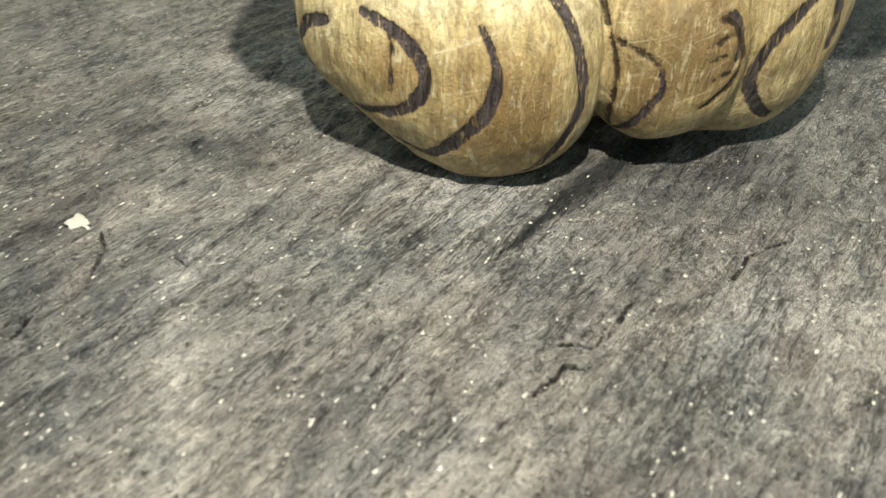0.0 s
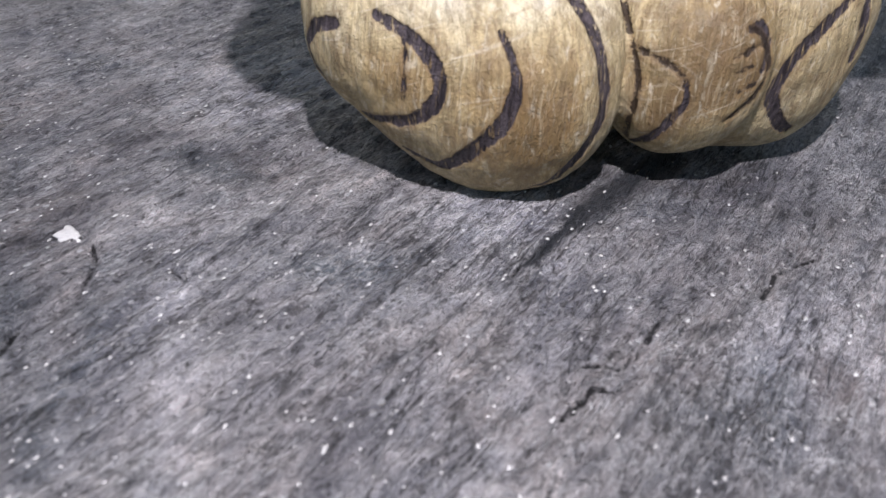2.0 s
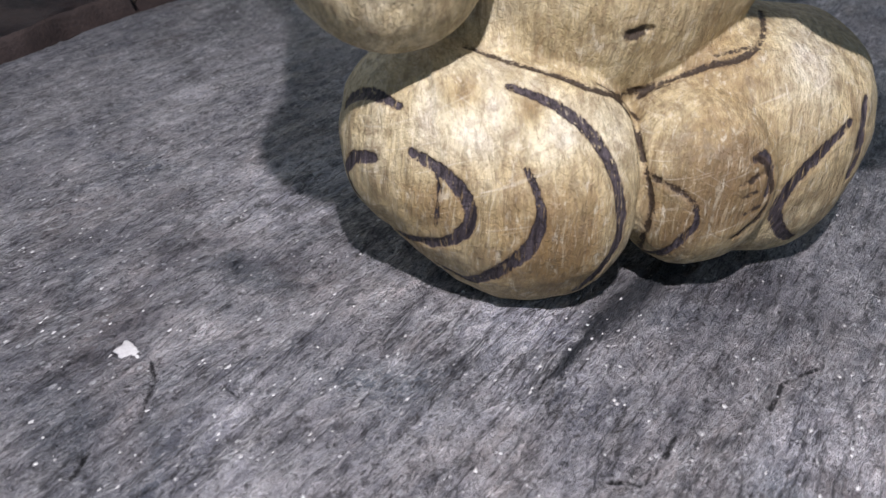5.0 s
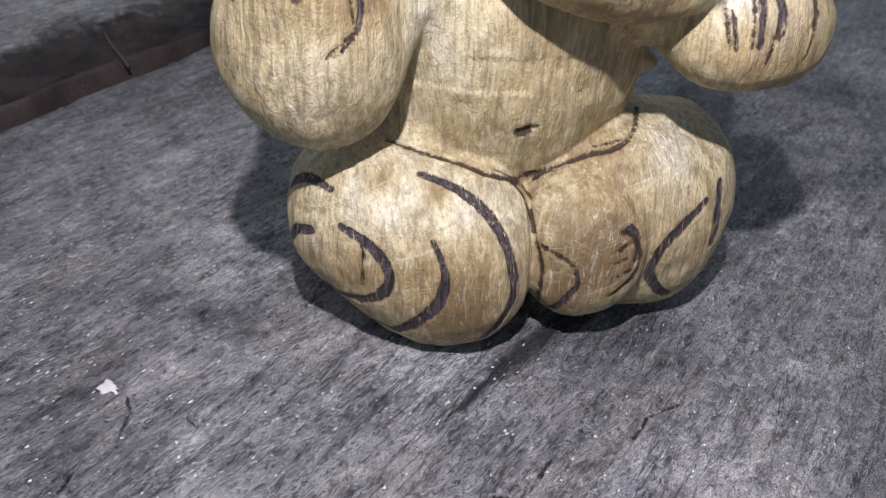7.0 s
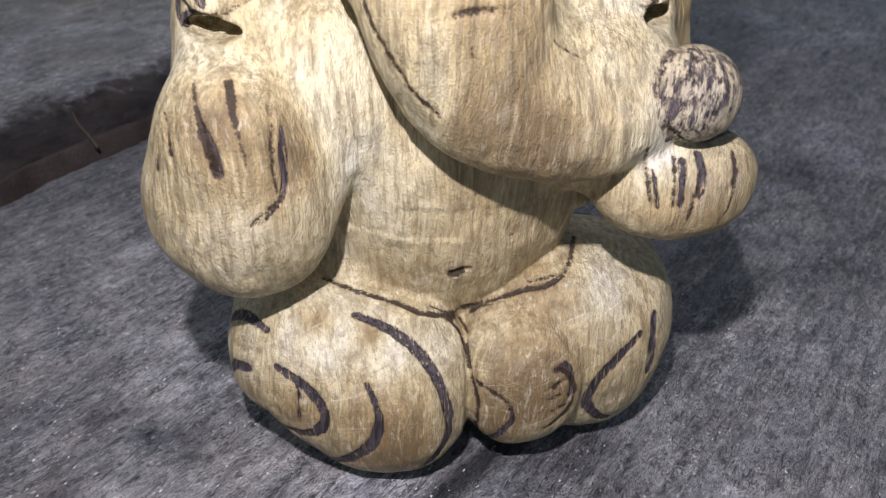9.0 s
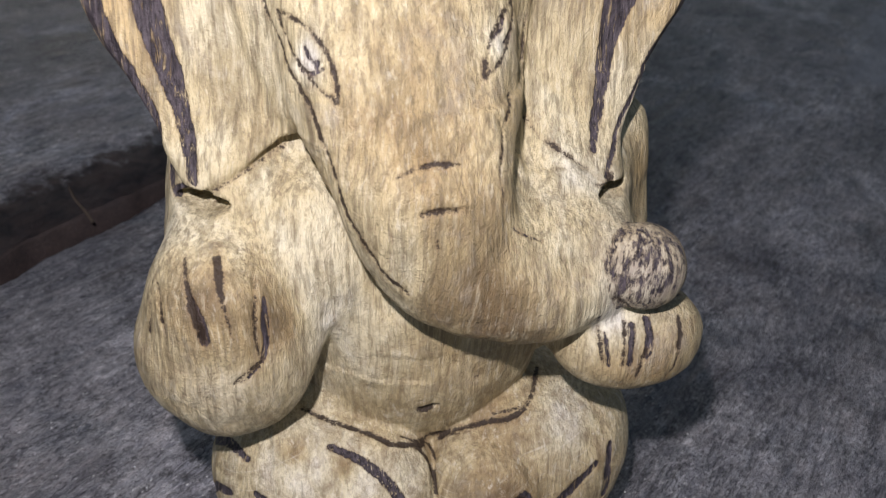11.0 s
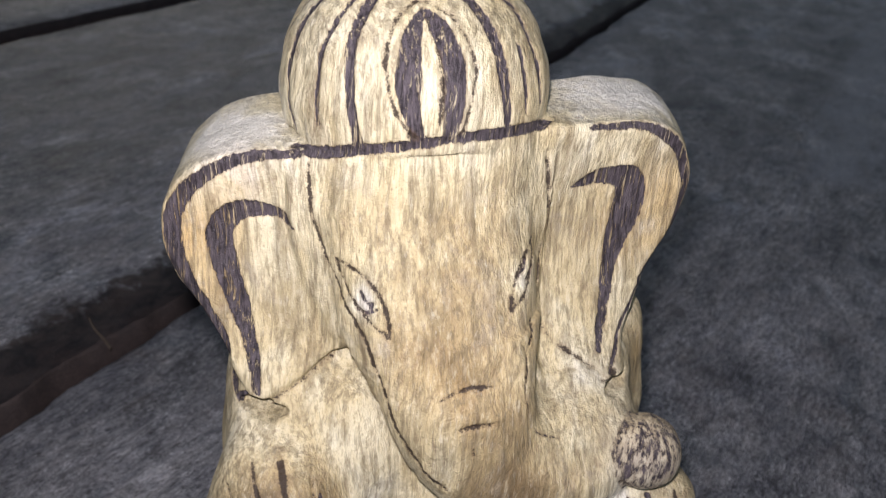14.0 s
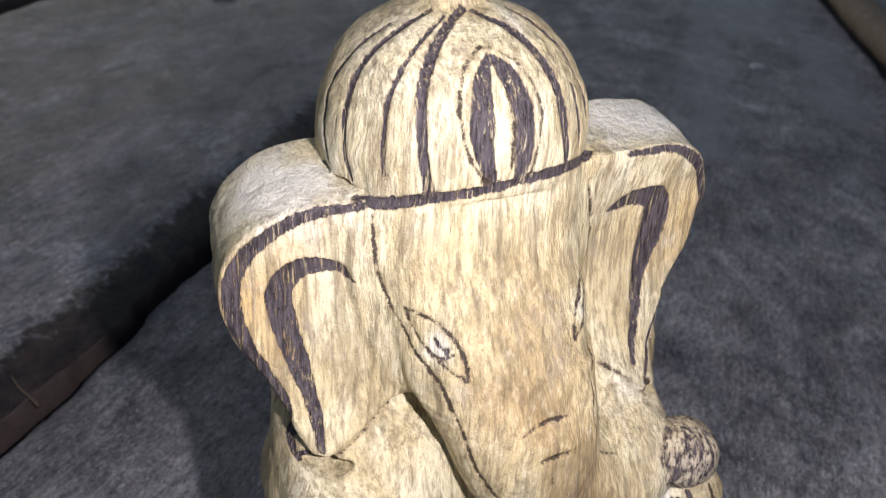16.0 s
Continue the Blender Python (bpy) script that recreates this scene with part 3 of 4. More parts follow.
def ear(points, back, flare, lean=0.0, rise=0.0, k=0.8):
    outline = [tuple(q[:2]) for q in glide([(x, z, 0) for x, z in points + points[:1]], 2.0)][:-1]
    us, zs = [q[0] for q in outline], [q[1] for q in outline]
    sl, (x, y, z) = window((min(us) - 4, -20, min(zs) - 4), (max(us) + 4, back + 4, max(zs) + 4))
    # the outline widens, leans and climbs towards the back
    far = np.maximum(y + 4, 0)
    flat = flat_outline(outline, x - lean * far, z - rise * far) - flare * far
    front = ear_front(z)
    back = 3 + (back - 3) * np.clip((z - 92) / 34, 0, 1)
    middle = (front + back) / 2
    deep = np.abs(y - middle) - (back - front) / 2
    r = 1.6
    a, b = flat + r, deep + r
    d = np.minimum(np.maximum(a, b), 0) + np.sqrt(np.maximum(a, 0) ** 2 + np.maximum(b, 0) ** 2) - r
    add(sl, d, k)


def build_field():
    # body and base
    lump((4, 9, 56), (27, 23, 50), 2)
    lump((1, 9, 17), (33, 23, 19), 2, 2.4)
    lump((-15, 3, 80), (20, 13, 24), 3)
    lump((25, 2, 88), (19, 12, 20), 3)
    lump((8, -4.5, 60), (22, 14, 24), 8)
    lump((29, -7, 54), (3.2, 3, 1.6), 1.5, tip=-10)
    # legs
    lump((-8, -10, 18.5), (19, 21, 20.5), 0.8, 2.1)
    lump((-22, -6, 24.5), (16.3, 17.5, 16), 9, 2.1)
    lump((29.5, -3, 21.5), (20.2, 21, 21), 0.8, 2.6)
    lump((18.5, -15, 20.5), (13, 14.5, 16), 0.8, 2.3)
    lump((45, -2, 26), (7.6, 16, 13), 6, 2.2)
    # arms and the open palm
    limb((-27, 5, 96), (-32, -3, 70), 13, 11, 2)
    lump((-31.2, -16, 62.4), (16.0, 12.7, 18.8), 1.0)
    lump((-31.5, -17, 74), (11, 11.5, 11.5), 4)
    limb((-31.5, -13, 76), (-30, -4, 86), 9, 9, 5)
    lump((-17, -9, 77), (12, 9.5, 15), 6)
    lump((-30, 6, 72), (12.5, 15, 18), 4)
    limb((42.5, 6, 93), (45, 5, 74), 8, 8.5, 2)
    limb((43, 5, 74), (41, -12, 66), 8.5, 8, 2)
    # head
    lump((-2, 9, 124), (23, 18, 27), 2)
    ear([(-14, 139.5), (-24, 139.6), (-33, 139.8), (-42.6, 137), (-48.2, 131.6), (-50.2, 124), (-48, 115.7), (-44, 107.5), (-39.6, 99), (-36.3, 92), (-33.5, 90.8), (-30, 92.5), (-17, 101.5), (-8, 118)], 22, 0.0, 0.15, 0.08)
    ear([(12, 143), (20, 143.3), (28, 143.4), (37, 143.9), (45, 142.5), (50.2, 137), (51.8, 129.5), (49.6, 121), (45, 112), (40.6, 102), (38, 92), (35.2, 90.5), (26, 98.5), (16, 103), (8, 118)], 18, 0.22, 0.08, -0.12)
    # forehead and trunk: centre u, z, half width, front, half depth, half height
    trunk = [(-2.5, 148, 21.0, -9.5, 14, 8), (-2.6, 141, 21.6, -12, 14, 9), (-2.3, 128, 21.0, -15.3, 14, 9), (-0.9, 116, 18.8, -20, 14, 9),
             (0.9, 104, 16.6, -27, 15, 9), (2.6, 95, 14.6, -30.4, 14, 9), (5.2, 87, 13.4, -31, 13, 10.5), (10.5, 81, 12.2, -31, 12.5, 11.6),
             (18, 77.6, 10.4, -31, 12, 11.4), (26, 77, 9.6, -30, 11.5, 10.6), (33, 77, 8.5, -28, 10, 9.6)]
    dense = glide(trunk, 1.6)
    rest = FIELD.copy()
    FIELD[:] = 6.0
    for u, z, half, front, deep, high in dense:
        lump((u, front + deep, z), (half, deep, high), 0.5, 2.5)
    # the face runs softly into the ears, the trunk's end stands clear of the belly
    blend = (0.5 + 6.5 * np.clip((AXES[2] - 92) / 12, 0, 1) * np.clip((142 - AXES[2]) / 12, 0, 1))[None, None, :]
    FIELD[:] = smooth_min(rest, FIELD, blend.astype(np.float32))
    lump((25, -4.5, 84), (18, 15, 13.5), 9)
    # fist and the ball that it holds
    lump((42.6, -19.5, 63.0), (14.3, 11, 10.4), 0.8, 2.3)
    limb((22, -12, 69), (38, -18, 65), 8, 8, 1.5)
    lump((41.2, -24, 80), (7.8, 7.6, 7.8), 0.4)
    # domed cap and its knob
    lump((-2.6, 9, 147), (25.4, 23.5, 23.8), 0.5, 2.1, tip=-3, floor_z=lambda x, z: 141.6 + 0.09 * (x + 2) - z)
    limb((-4.5, 8, 164), (-4.5, 8, 180), 5.8, 5.2, 1.5)
    lump((-4.5, 8, 183), (7.5, 7.5, 6), 1.5)


def hollow(c, r, k=2.0):
    """A soft scoop out of the wood: radii r round c."""
    sl, (x, y, z) = window([c[i] - r[i] - k - 1 for i in range(3)], [c[i] + r[i] + k + 1 for i in range(3)])
    d = (np.sqrt(((x - c[0]) / r[0]) ** 2 + ((y - c[1]) / r[1]) ** 2 + ((z - c[2]) / r[2]) ** 2) - 1) * min(r)
    FIELD[sl] = -smooth_min(-FIELD[sl], np.clip(d, -6, 6), k)


def hollow_out():
    # over the open palm, under one ear's tip, beside the thumb, and behind the ball
    hollow((-36, -21, 90), (11, 6, 3.6), 3.0)
    hollow((-33.5, -9.5, 88.8), (5.2, 8.5, 1.9), 0.5)
    hollow((-20.5, -29.5, 73), (4.6, 4.0, 8.5), 1.5)
    hollow((31, -33, 88), (9, 6, 7), 4)
    hollow((37.5, -10.5, 89.9), (4.0, 8.0, 1.7), 0.5)


def rough_field():
    """The knife's unevenness: a slow random swell."""
    rng = np.random.RandomState(4)
    for wave, high in ((12.0, 0.50), (4.5, 0.22), (2.2, 0.09)):
        n = [int(SIZE[i] * CELL / wave) + 3 for i in range(3)]
        g = rng.uniform(-1, 1, n).astype(np.float32)
        for axis in range(3):
            q = np.arange(SIZE[axis]) * CELL / wave
            i0 = q.astype(int)
            f = q - i0
            f = (f * f * (3 - 2 * f)).astype(np.float32)
            shape = [1, 1, 1]
            shape[axis] = -1
            f = f.reshape(shape)
            g = np.take(g, i0, axis) * (1 - f) + np.take(g, i0 + 1, axis) * f
        np.add(FIELD, high * g, out=FIELD)


def skin(f):
    """Quads over the zero surface of f (surface nets)."""
    s = f < 0
    c = np.zeros([n - 1 for n in f.shape], np.int8)
    corners = [(i, j, k) for i in (0, 1) for j in (0, 1) for k in (0, 1)]
    for i, j, k in corners:
        c += s[i:i + c.shape[0], j:j + c.shape[1], k:k + c.shape[2]]
    cells = np.argwhere((c > 0) & (c < 8))
    number = np.full(c.shape, -1, np.int32)
    number[tuple(cells.T)] = np.arange(len(cells))
    total, count = np.zeros((len(cells), 3)), np.zeros(len(cells))
    for a in corners:
        for axis in range(3):
            if a[axis]:
                continue
            b = list(a)
            b[axis] = 1
            fa = f[tuple((cells + a).T)]
            fb = f[tuple((cells + b).T)]
            hit = (fa < 0) != (fb < 0)
            t = np.where(hit, fa / np.where(hit, fa - fb, 1), 0)
            at = np.array(a, float) + t[:, None] * (np.array(b) - a)
            total += at * hit[:, None]
            count += hit
    verts = LOW + CELL * (cells + total / count[:, None])
    quads = []
    for axis in range(3):
        o1, o2 = [(1, 2), (2, 0), (0, 1)][axis]
        lo = [slice(None)] * 3
        hi = [slice(None)] * 3
        lo[axis], hi[axis] = slice(None, -1), slice(1, None)
        a, b = s[tuple(lo)], s[tuple(hi)]
        for way in (a & ~b, ~a & b):
            e = np.argwhere(way)
            keep = (e[:, o1] > 0) & (e[:, o2] > 0)
            e = e[keep]
            if not len(e):
                continue
            d1, d2 = np.eye(3, dtype=int)[o1], np.eye(3, dtype=int)[o2]
            ids = [number[tuple((e - q).T)] for q in (d1 + d2, d2, 0 * d1, d1)]
            quads.append(np.stack(ids if way is not None and (f[tuple(e[0])] < 0) else ids[::-1], 1))
    return verts, np.concatenate(quads)


STROKES = []


def stroke(points, widths, cut=0.0):
    """A burnt line along points in statue millimetres, with half widths spread evenly along it. cut: the radius of a
    groove, coloured dark for its shade and burn.
    """
    line = np.array(glide(points, 1.2))
    along = np.linspace(0, 1, len(line))
    STROKES.append((line, np.interp(along, np.linspace(0, 1, len(widths)), widths), cut))


# left leg rings
stroke([(-28.5, -21.6, 29.7), (-25, -24, 28.1), (-22, -25.8, 25.5), (-20.5, -26.9, 22.5), (-21.1, -26.5, 18.5), (-23.8, -24.1, 15.1), (-28.4, -19.3, 13.2), (-30.3, -15.5, 12.2)], (0.6, 1.0, 1.0, 0.9, 0.4))
stroke([(-12.8, -27.8, 29), (-11.3, -29.8, 26), (-10.8, -30.8, 22.4), (-12, -30.7, 17.5), (-15.4, -28.5, 12.3), (-19.6, -22.8, 6.6), (-24.2, -18.9, 7.7)], (0.3, 0.9, 1.1, 1.0, 0.5))
stroke([(-13.6, -18.8, 38.1), (-8.3, -21.2, 36.4), (-3.6, -24.1, 33.7), (-0.3, -26.5, 29.6), (1.7, -28.3, 24.5), (2.5, -28.6, 18.5), (1.2, -28.6, 12.7), (-1.5, -27.2, 7.3), (-5.6, -23.3, 2)], (0.6, 1.0, 1.1, 1.1, 0.4))
stroke([(-34.1, -18.3, 27.4), (-36.5, -15.2, 26.1), (-37.8, -11.6, 22), (-37.1, -12.9, 19.9), (-34.7, -13.1, 15.8)], (0.9, 1.0, 0.9, 0.5))
stroke([(-37.2, -7.3, 31.3), (-33.7, -12.4, 35.2), (-29.8, -17.6, 35.3)], (0.8, 1.0, 0.5))
stroke([(-25.2, -24, 27.6), (-24.7, -24.8, 23.3), (-25.3, -23.8, 17.7)], (0.15, 0.2, 0.15))
stroke([(3.1, -16.8, 34.8), (5.7, -17.8, 31.9), (7.2, -20.2, 28.3), (7.4, -23, 25.6)], (0.45, 0.6, 0.45), cut=0.42)
stroke([(7.6, -23.5, 24.7), (8.4, -25, 20.6), (8.5, -24.8, 15.3), (10.3, -19.9, 8.2)], (0.45, 0.6, 0.45), cut=0.42)
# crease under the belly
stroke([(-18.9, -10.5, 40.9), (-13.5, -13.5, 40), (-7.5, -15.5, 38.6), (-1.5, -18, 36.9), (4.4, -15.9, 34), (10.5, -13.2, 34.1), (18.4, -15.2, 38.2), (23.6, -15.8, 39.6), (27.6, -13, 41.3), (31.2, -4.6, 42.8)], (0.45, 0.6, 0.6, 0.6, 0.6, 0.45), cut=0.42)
# right foot
stroke([(8.2, -24.5, 24.7), (11.9, -27.9, 23.4), (13.4, -28.7, 22.2)], (0.5, 0.5), cut=0.42)
stroke([(13.7, -28.9, 21.7), (14.5, -29, 18.3), (12.8, -27.8, 14.3), (11.1, -20.5, 7.7)], (0.4, 0.7, 0.4))
stroke([(23.1, -27.5, 28.2), (25.7, -27, 26.1), (26.9, -27.1, 21.7), (25.5, -27.8, 18.2), (21.5, -28.4, 14.7)], (0.45, 0.6, 0.6, 0.45), cut=0.42)
stroke([(20.4, -28.9, 24.7), (22.8, -28.4, 25.6), (25.6, -26.6, 25.7)], (0.3, 0.5, 0.4), cut=0.42)
stroke([(22.6, -27.3, 28.1), (24.5, -26.6, 28.0), (25.3, -26.5, 26.9)], (0.5, 0.8, 0.5))
stroke([(21.0, -28.8, 22.6), (23.4, -28.2, 23.2)], (0.2, 0.25), cut=0.25)
stroke([(22.0, -28.6, 19.6), (24.6, -27.6, 20.4)], (0.25, 0.3), cut=0.25)
stroke([(40.7, -21.7, 30.5), (36.8, -23.2, 26.7), (33.2, -24, 23), (31.1, -23.9, 18.3), (31.2, -23.5, 15), (34.3, -22.1, 10.4), (36.9, -20.7, 8.4)], (0.5, 1.0, 0.9, 1.1, 1.0))
stroke([(44.4, -19, 33.1), (43.8, -21.2, 28.1), (44.2, -20.9, 20)], (0.5, 0.9, 0.7))
# knot hole in the belly
stroke([(4.6, -13.8, 45.2), (6.0, -13.8, 45.8), (7.2, -13.6, 46.1)], (0.95, 1.15, 0.8), cut=0.75)
stroke([(13.1, -12.3, 52.3), (13.6, -12.2, 52.3)], (0.35, 0.35), cut=0.4)
# fingers of the open palm: splits with burnt sides
stroke([(-40.8, -21.3, 79.6), (-40.0, -24.3, 76.6), (-39.4, -25.6, 72.6)], (0.2, 0.4, 0.25), cut=0.34)
stroke([(-42.0, -21.8, 76.0), (-42.3, -22.6, 71.0)], (0.2, 0.3), cut=0.3)
stroke([(-36.0, -21.0, 84.0), (-35.2, -26.0, 80.3), (-34.2, -28.1, 76.6), (-33.3, -28.8, 72.4)], (0.3, 0.5, 0.75, 0.35), cut=0.36)
stroke([(-34.4, -26.6, 79.2), (-33.4, -28.2, 75.8), (-33.2, -28.8, 72.6)], (0.2, 0.6, 0.7))
stroke([(-30.9, -22.3, 84.2), (-30.3, -26.5, 80.5), (-29.6, -28.1, 76.8), (-28.9, -28.7, 72.8)], (0.7, 0.6, 0.35, 0.2), cut=0.34)
stroke([(-25.2, -23.3, 80.6), (-25.7, -26.3, 75.8), (-25.5, -27.0, 71.0), (-24.9, -27.3, 67.4)], (0.2, 0.45, 0.45, 0.3), cut=0.4)
stroke([(-24.1, -24.6, 77.5), (-23.8, -26.0, 73.5), (-23.8, -26.6, 69.8), (-24.6, -27.3, 67.0)], (0.3, 0.75, 0.6, 0.4))
stroke([(-24.5, -27.3, 67.2), (-26.9, -28.1, 65.7), (-29.4, -28.3, 63.4)], (0.4, 0.3, 0.2), cut=0.32)
stroke([(-25.2, -27.4, 66.0), (-28.2, -28.3, 63.4)], (0.2, 0.2))
# fingers of the fist
stroke([(33.9, -26.5, 69.4), (34.3, -28.4, 66.4), (35.1, -29.2, 62.6)], (0.3, 0.35, 0.2), cut=0.3)
stroke([(35.1, -27.6, 68.6), (35.5, -28.9, 66.0), (36.1, -29.5, 62.8)], (0.2, 0.3, 0.2))
stroke([(32.7, -27.1, 73.4), (33.8, -26.5, 70.6)], (0.3, 0.2))
stroke([(38.6, -27.3, 70.6), (38.4, -29.0, 67.4), (38.4, -29.9, 63.2)], (0.3, 0.35, 0.3), cut=0.3)
stroke([(39.8, -27.6, 70.0), (39.7, -29.2, 67.0), (39.6, -30.0, 63.4)], (0.6, 0.3, 0.45))
stroke([(42.6, -27.1, 71.0), (43.0, -28.9, 68.0), (42.5, -30.1, 64.4)], (0.5, 0.85, 0.3))
stroke([(42.4, -29.6, 66.2), (41.5, -30.2, 63.0), (41.2, -30.1, 60.6)], (0.3, 0.25, 0.15), cut=0.28)
stroke([(48.8, -26.4, 70.4), (48.5, -28.9, 66.8), (48.2, -29.4, 62.3), (47.0, -29.2, 58.6)], (0.4, 0.55, 0.35, 0.15), cut=0.28)
# eyes
stroke([(-19.1, -12, 121.4), (-15.4, -16.1, 120.5), (-12.3, -18.8, 117.3), (-10.9, -21, 113.7), (-10.8, -22.3, 110.4)], (0.3, 0.38, 0.3), cut=0.3)
stroke([(-19.1, -12, 121.4), (-17.8, -13.9, 117.1), (-15.6, -17.5, 114.1), (-13.4, -20, 111.7), (-10.9, -22.2, 110.4)], (0.3, 0.38, 0.3), cut=0.3)
stroke([(-15.3, -17.0, 117.2), (-14.7, -17.8, 115.9), (-13.8, -18.8, 114.8), (-13.0, -18.6, 115.7)], (0.15, 0.25, 0.3, 0.2))
stroke([(-15.9, -17.2, 113.9), (-14.5, -18.5, 113.5), (-12.7, -19.6, 114.6)], (0.15, 0.25, 0.2))
stroke([(17.3, -10.2, 123), (14.4, -15.3, 121.1), (12.1, -18.8, 117.1), (11.6, -20.7, 113.8)], (0.3, 0.38, 0.3), cut=0.3)
stroke([(17.3, -10.2, 123), (16.7, -13.3, 120.2), (15, -17.4, 116.1), (11.8, -20.7, 113.6)], (0.3, 0.38, 0.3), cut=0.3)
stroke([(15.0, -15.0, 121.0), (14.2, -16.2, 119.5), (13.2, -17.1, 118.6)], (0.3, 0.4, 0.2))
stroke([(16.2, -14.6, 118.6), (15.0, -16.5, 117.6)], (0.4, 0.25))
# wrinkles of the trunk
stroke([(-3.3, -29.4, 100.9), (-0.2, -29.0, 102.1), (3.2, -28.5, 102.8), (7.6, -28.5, 102.6)], (0.15, 0.35, 0.5, 0.25), cut=0.36)
stroke([(0.9, -31.2, 95.6), (3.6, -31.2, 96.3), (7.8, -30.9, 96.2)], (0.45, 0.5, 0.2), cut=0.45)
stroke([(3.6, -31.5, 91.2), (3.9, -31.5, 89.8)], (0.2, 0.25), cut=0.3)
# the trunk's other edge, against the ear
stroke([(20.2, -5.2, 138.5), (20.6, -4.6, 132.0), (21.1, -4.1, 126.0), (20.9, -4.2, 119.9), (19.8, -5.9, 111.4)], (0.25, 0.4, 0.4, 0.35), cut=0.45)
stroke([(15.8, -18.5, 110.0), (14.4, -23.4, 106.6), (13.6, -27.2, 101.0), (14.2, -28.5, 95.5)], (0.3, 0.3, 0.2, 0.1), cut=0.3)
stroke([(16.5, -27.6, 91.0), (18.5, -26.5, 88.5), (21.5, -24.8, 86.2)], (0.1, 0.15, 0.1))
# rim of one ear
stroke([(-25.4, -5, 138.8), (-32.3, -5.2, 138.7), (-38.2, -4.8, 136.9), (-43, -4.4, 133.8), (-46.2, -4, 130.3), (-47.8, -3.9, 126.1), (-47.8, -4.3, 121), (-46.3, -5, 114.9), (-43.3, -5.9, 108.1), (-40.1, -7.4, 100.6), (-39, -4.6, 91.9), (-36.1, -10, 90.6)], (0.8, 1.2, 1.5, 1.6, 1.5, 1.3, 0.9))
stroke([(-26.1, -4, 124.7), (-29.2, -3.9, 127.2), (-33.4, -3.9, 128), (-37.3, -3.9, 127.2), (-39.6, -3.9, 123.8), (-39.2, -4.4, 119), (-38.2, -5.2, 113.9), (-36.8, -6.1, 108.8), (-35.6, -8, 102.9), (-34.8, -9.8, 98.1), (-34.6, -11.7, 93)], (0.2, 1.3, 2.2, 2.4, 2.1, 1.9, 1.3, 1.1, 0.7))
# rim of the other ear
stroke([(28.4, -6.1, 143), (34.2, -6.2, 143.3), (39.1, -6.2, 143.1), (43.4, -5.9, 141.2), (47.6, -4.8, 137.6), (50.2, -3.9, 132.5), (50.9, -3.4, 127.3), (49.4, -3.3, 120.4), (46.4, -4.3, 115.1), (42.1, -6.7, 106.7), (39.4, -8.7, 101.5), (37.8, -11.4, 96.8), (36.2, -14.3, 93)], (0.5, 0.9, 1.1, 1.1, 0.8, 0.5, 0.4))
stroke([(26.7, -4.2, 130.3), (30.2, -4.3, 132), (34.3, -4.3, 132.6), (38, -4.3, 131.7), (39.1, -4.1, 127.3), (38.1, -4.2, 122.4), (36.8, -4.7, 117.5), (35.8, -6.3, 110), (34.8, -8.7, 102.8), (34, -12, 97)], (0.2, 1.5, 2.9, 3.2, 2.3, 1.5, 1.1, 0.9, 0.5))
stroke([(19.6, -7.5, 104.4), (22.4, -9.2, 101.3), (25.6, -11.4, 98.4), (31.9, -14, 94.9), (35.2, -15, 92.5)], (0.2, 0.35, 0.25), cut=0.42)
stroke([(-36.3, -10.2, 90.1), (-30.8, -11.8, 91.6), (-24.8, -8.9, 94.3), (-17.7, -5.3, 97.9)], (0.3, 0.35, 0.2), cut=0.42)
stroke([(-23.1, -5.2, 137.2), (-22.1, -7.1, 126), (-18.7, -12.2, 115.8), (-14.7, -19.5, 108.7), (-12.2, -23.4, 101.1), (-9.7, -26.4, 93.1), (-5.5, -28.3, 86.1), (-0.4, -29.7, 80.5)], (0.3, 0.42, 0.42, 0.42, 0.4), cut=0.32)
# band of the cap
stroke([(-25.2, -3.4, 139.6), (-22.7, -5.3, 139.1), (-15.2, -11.2, 141.6), (-5.7, -14.5, 143.6), (4.6, -13.9, 144.6), (14.3, -9.5, 144.2), (20.2, -4.2, 143.5)], (0.9, 1.0, 0.8, 1.0, 0.9))
stroke([(-15.2, -11.3, 142.6), (-16.4, -11, 148.3), (-16.7, -9.7, 154.1), (-15.5, -7.3, 160.3), (-12.3, -4, 165.2), (-8.4, -0.6, 168.2), (-5.2, 1.7, 169.9)], (0.8, 0.9, 0.9, 0.7))
stroke([(-21.7, -6.5, 144.6), (-21.8, -5.9, 150.8), (-20.8, -4.9, 156.6), (-17.6, -3.6, 162.2), (-13, -1.5, 166.5), (-8.6, 1.2, 169)], (0.3, 0.35, 0.35, 0.2))
stroke([(-25.4, -0.1, 141.9), (-26.4, 1, 148.4), (-25.3, 2.2, 155.4), (-21.6, 2.8, 162.2), (-16.2, 2.5, 166.7), (-10.2, 3.8, 169.4)], (0.5, 0.6, 0.6, 0.4))
stroke([(10.5, -11.8, 146.5), (9.7, -11.1, 152.7), (8.4, -9.6, 158.5), (5.7, -6.5, 163.7), (1.8, -2.9, 167.3), (-3.4, 1.1, 169.6)], (0.8, 1.0, 1.0, 0.6))
stroke([(14.3, -9.5, 147.1), (13.8, -8.8, 152.9), (12.6, -6.9, 158.6)], (0.3, 0.3))
stroke([(18, -5.8, 147.8), (16.4, -5.3, 155.9), (13.8, -1.7, 162.3), (8.9, 0.4, 166.8), (4.6, 4.2, 169.4)], (0.4, 0.5, 0.4))
stroke([(-6.0, -14.5, 144.6), (-9.0, -14.2, 148.3), (-10.7, -12.8, 154.0), (-10.4, -10.4, 159.2), (-8.4, -7.9, 163.3), (-5.2, -6.1, 165.4)], (0.4, 0.35, 0.4, 0.25), cut=0.3)
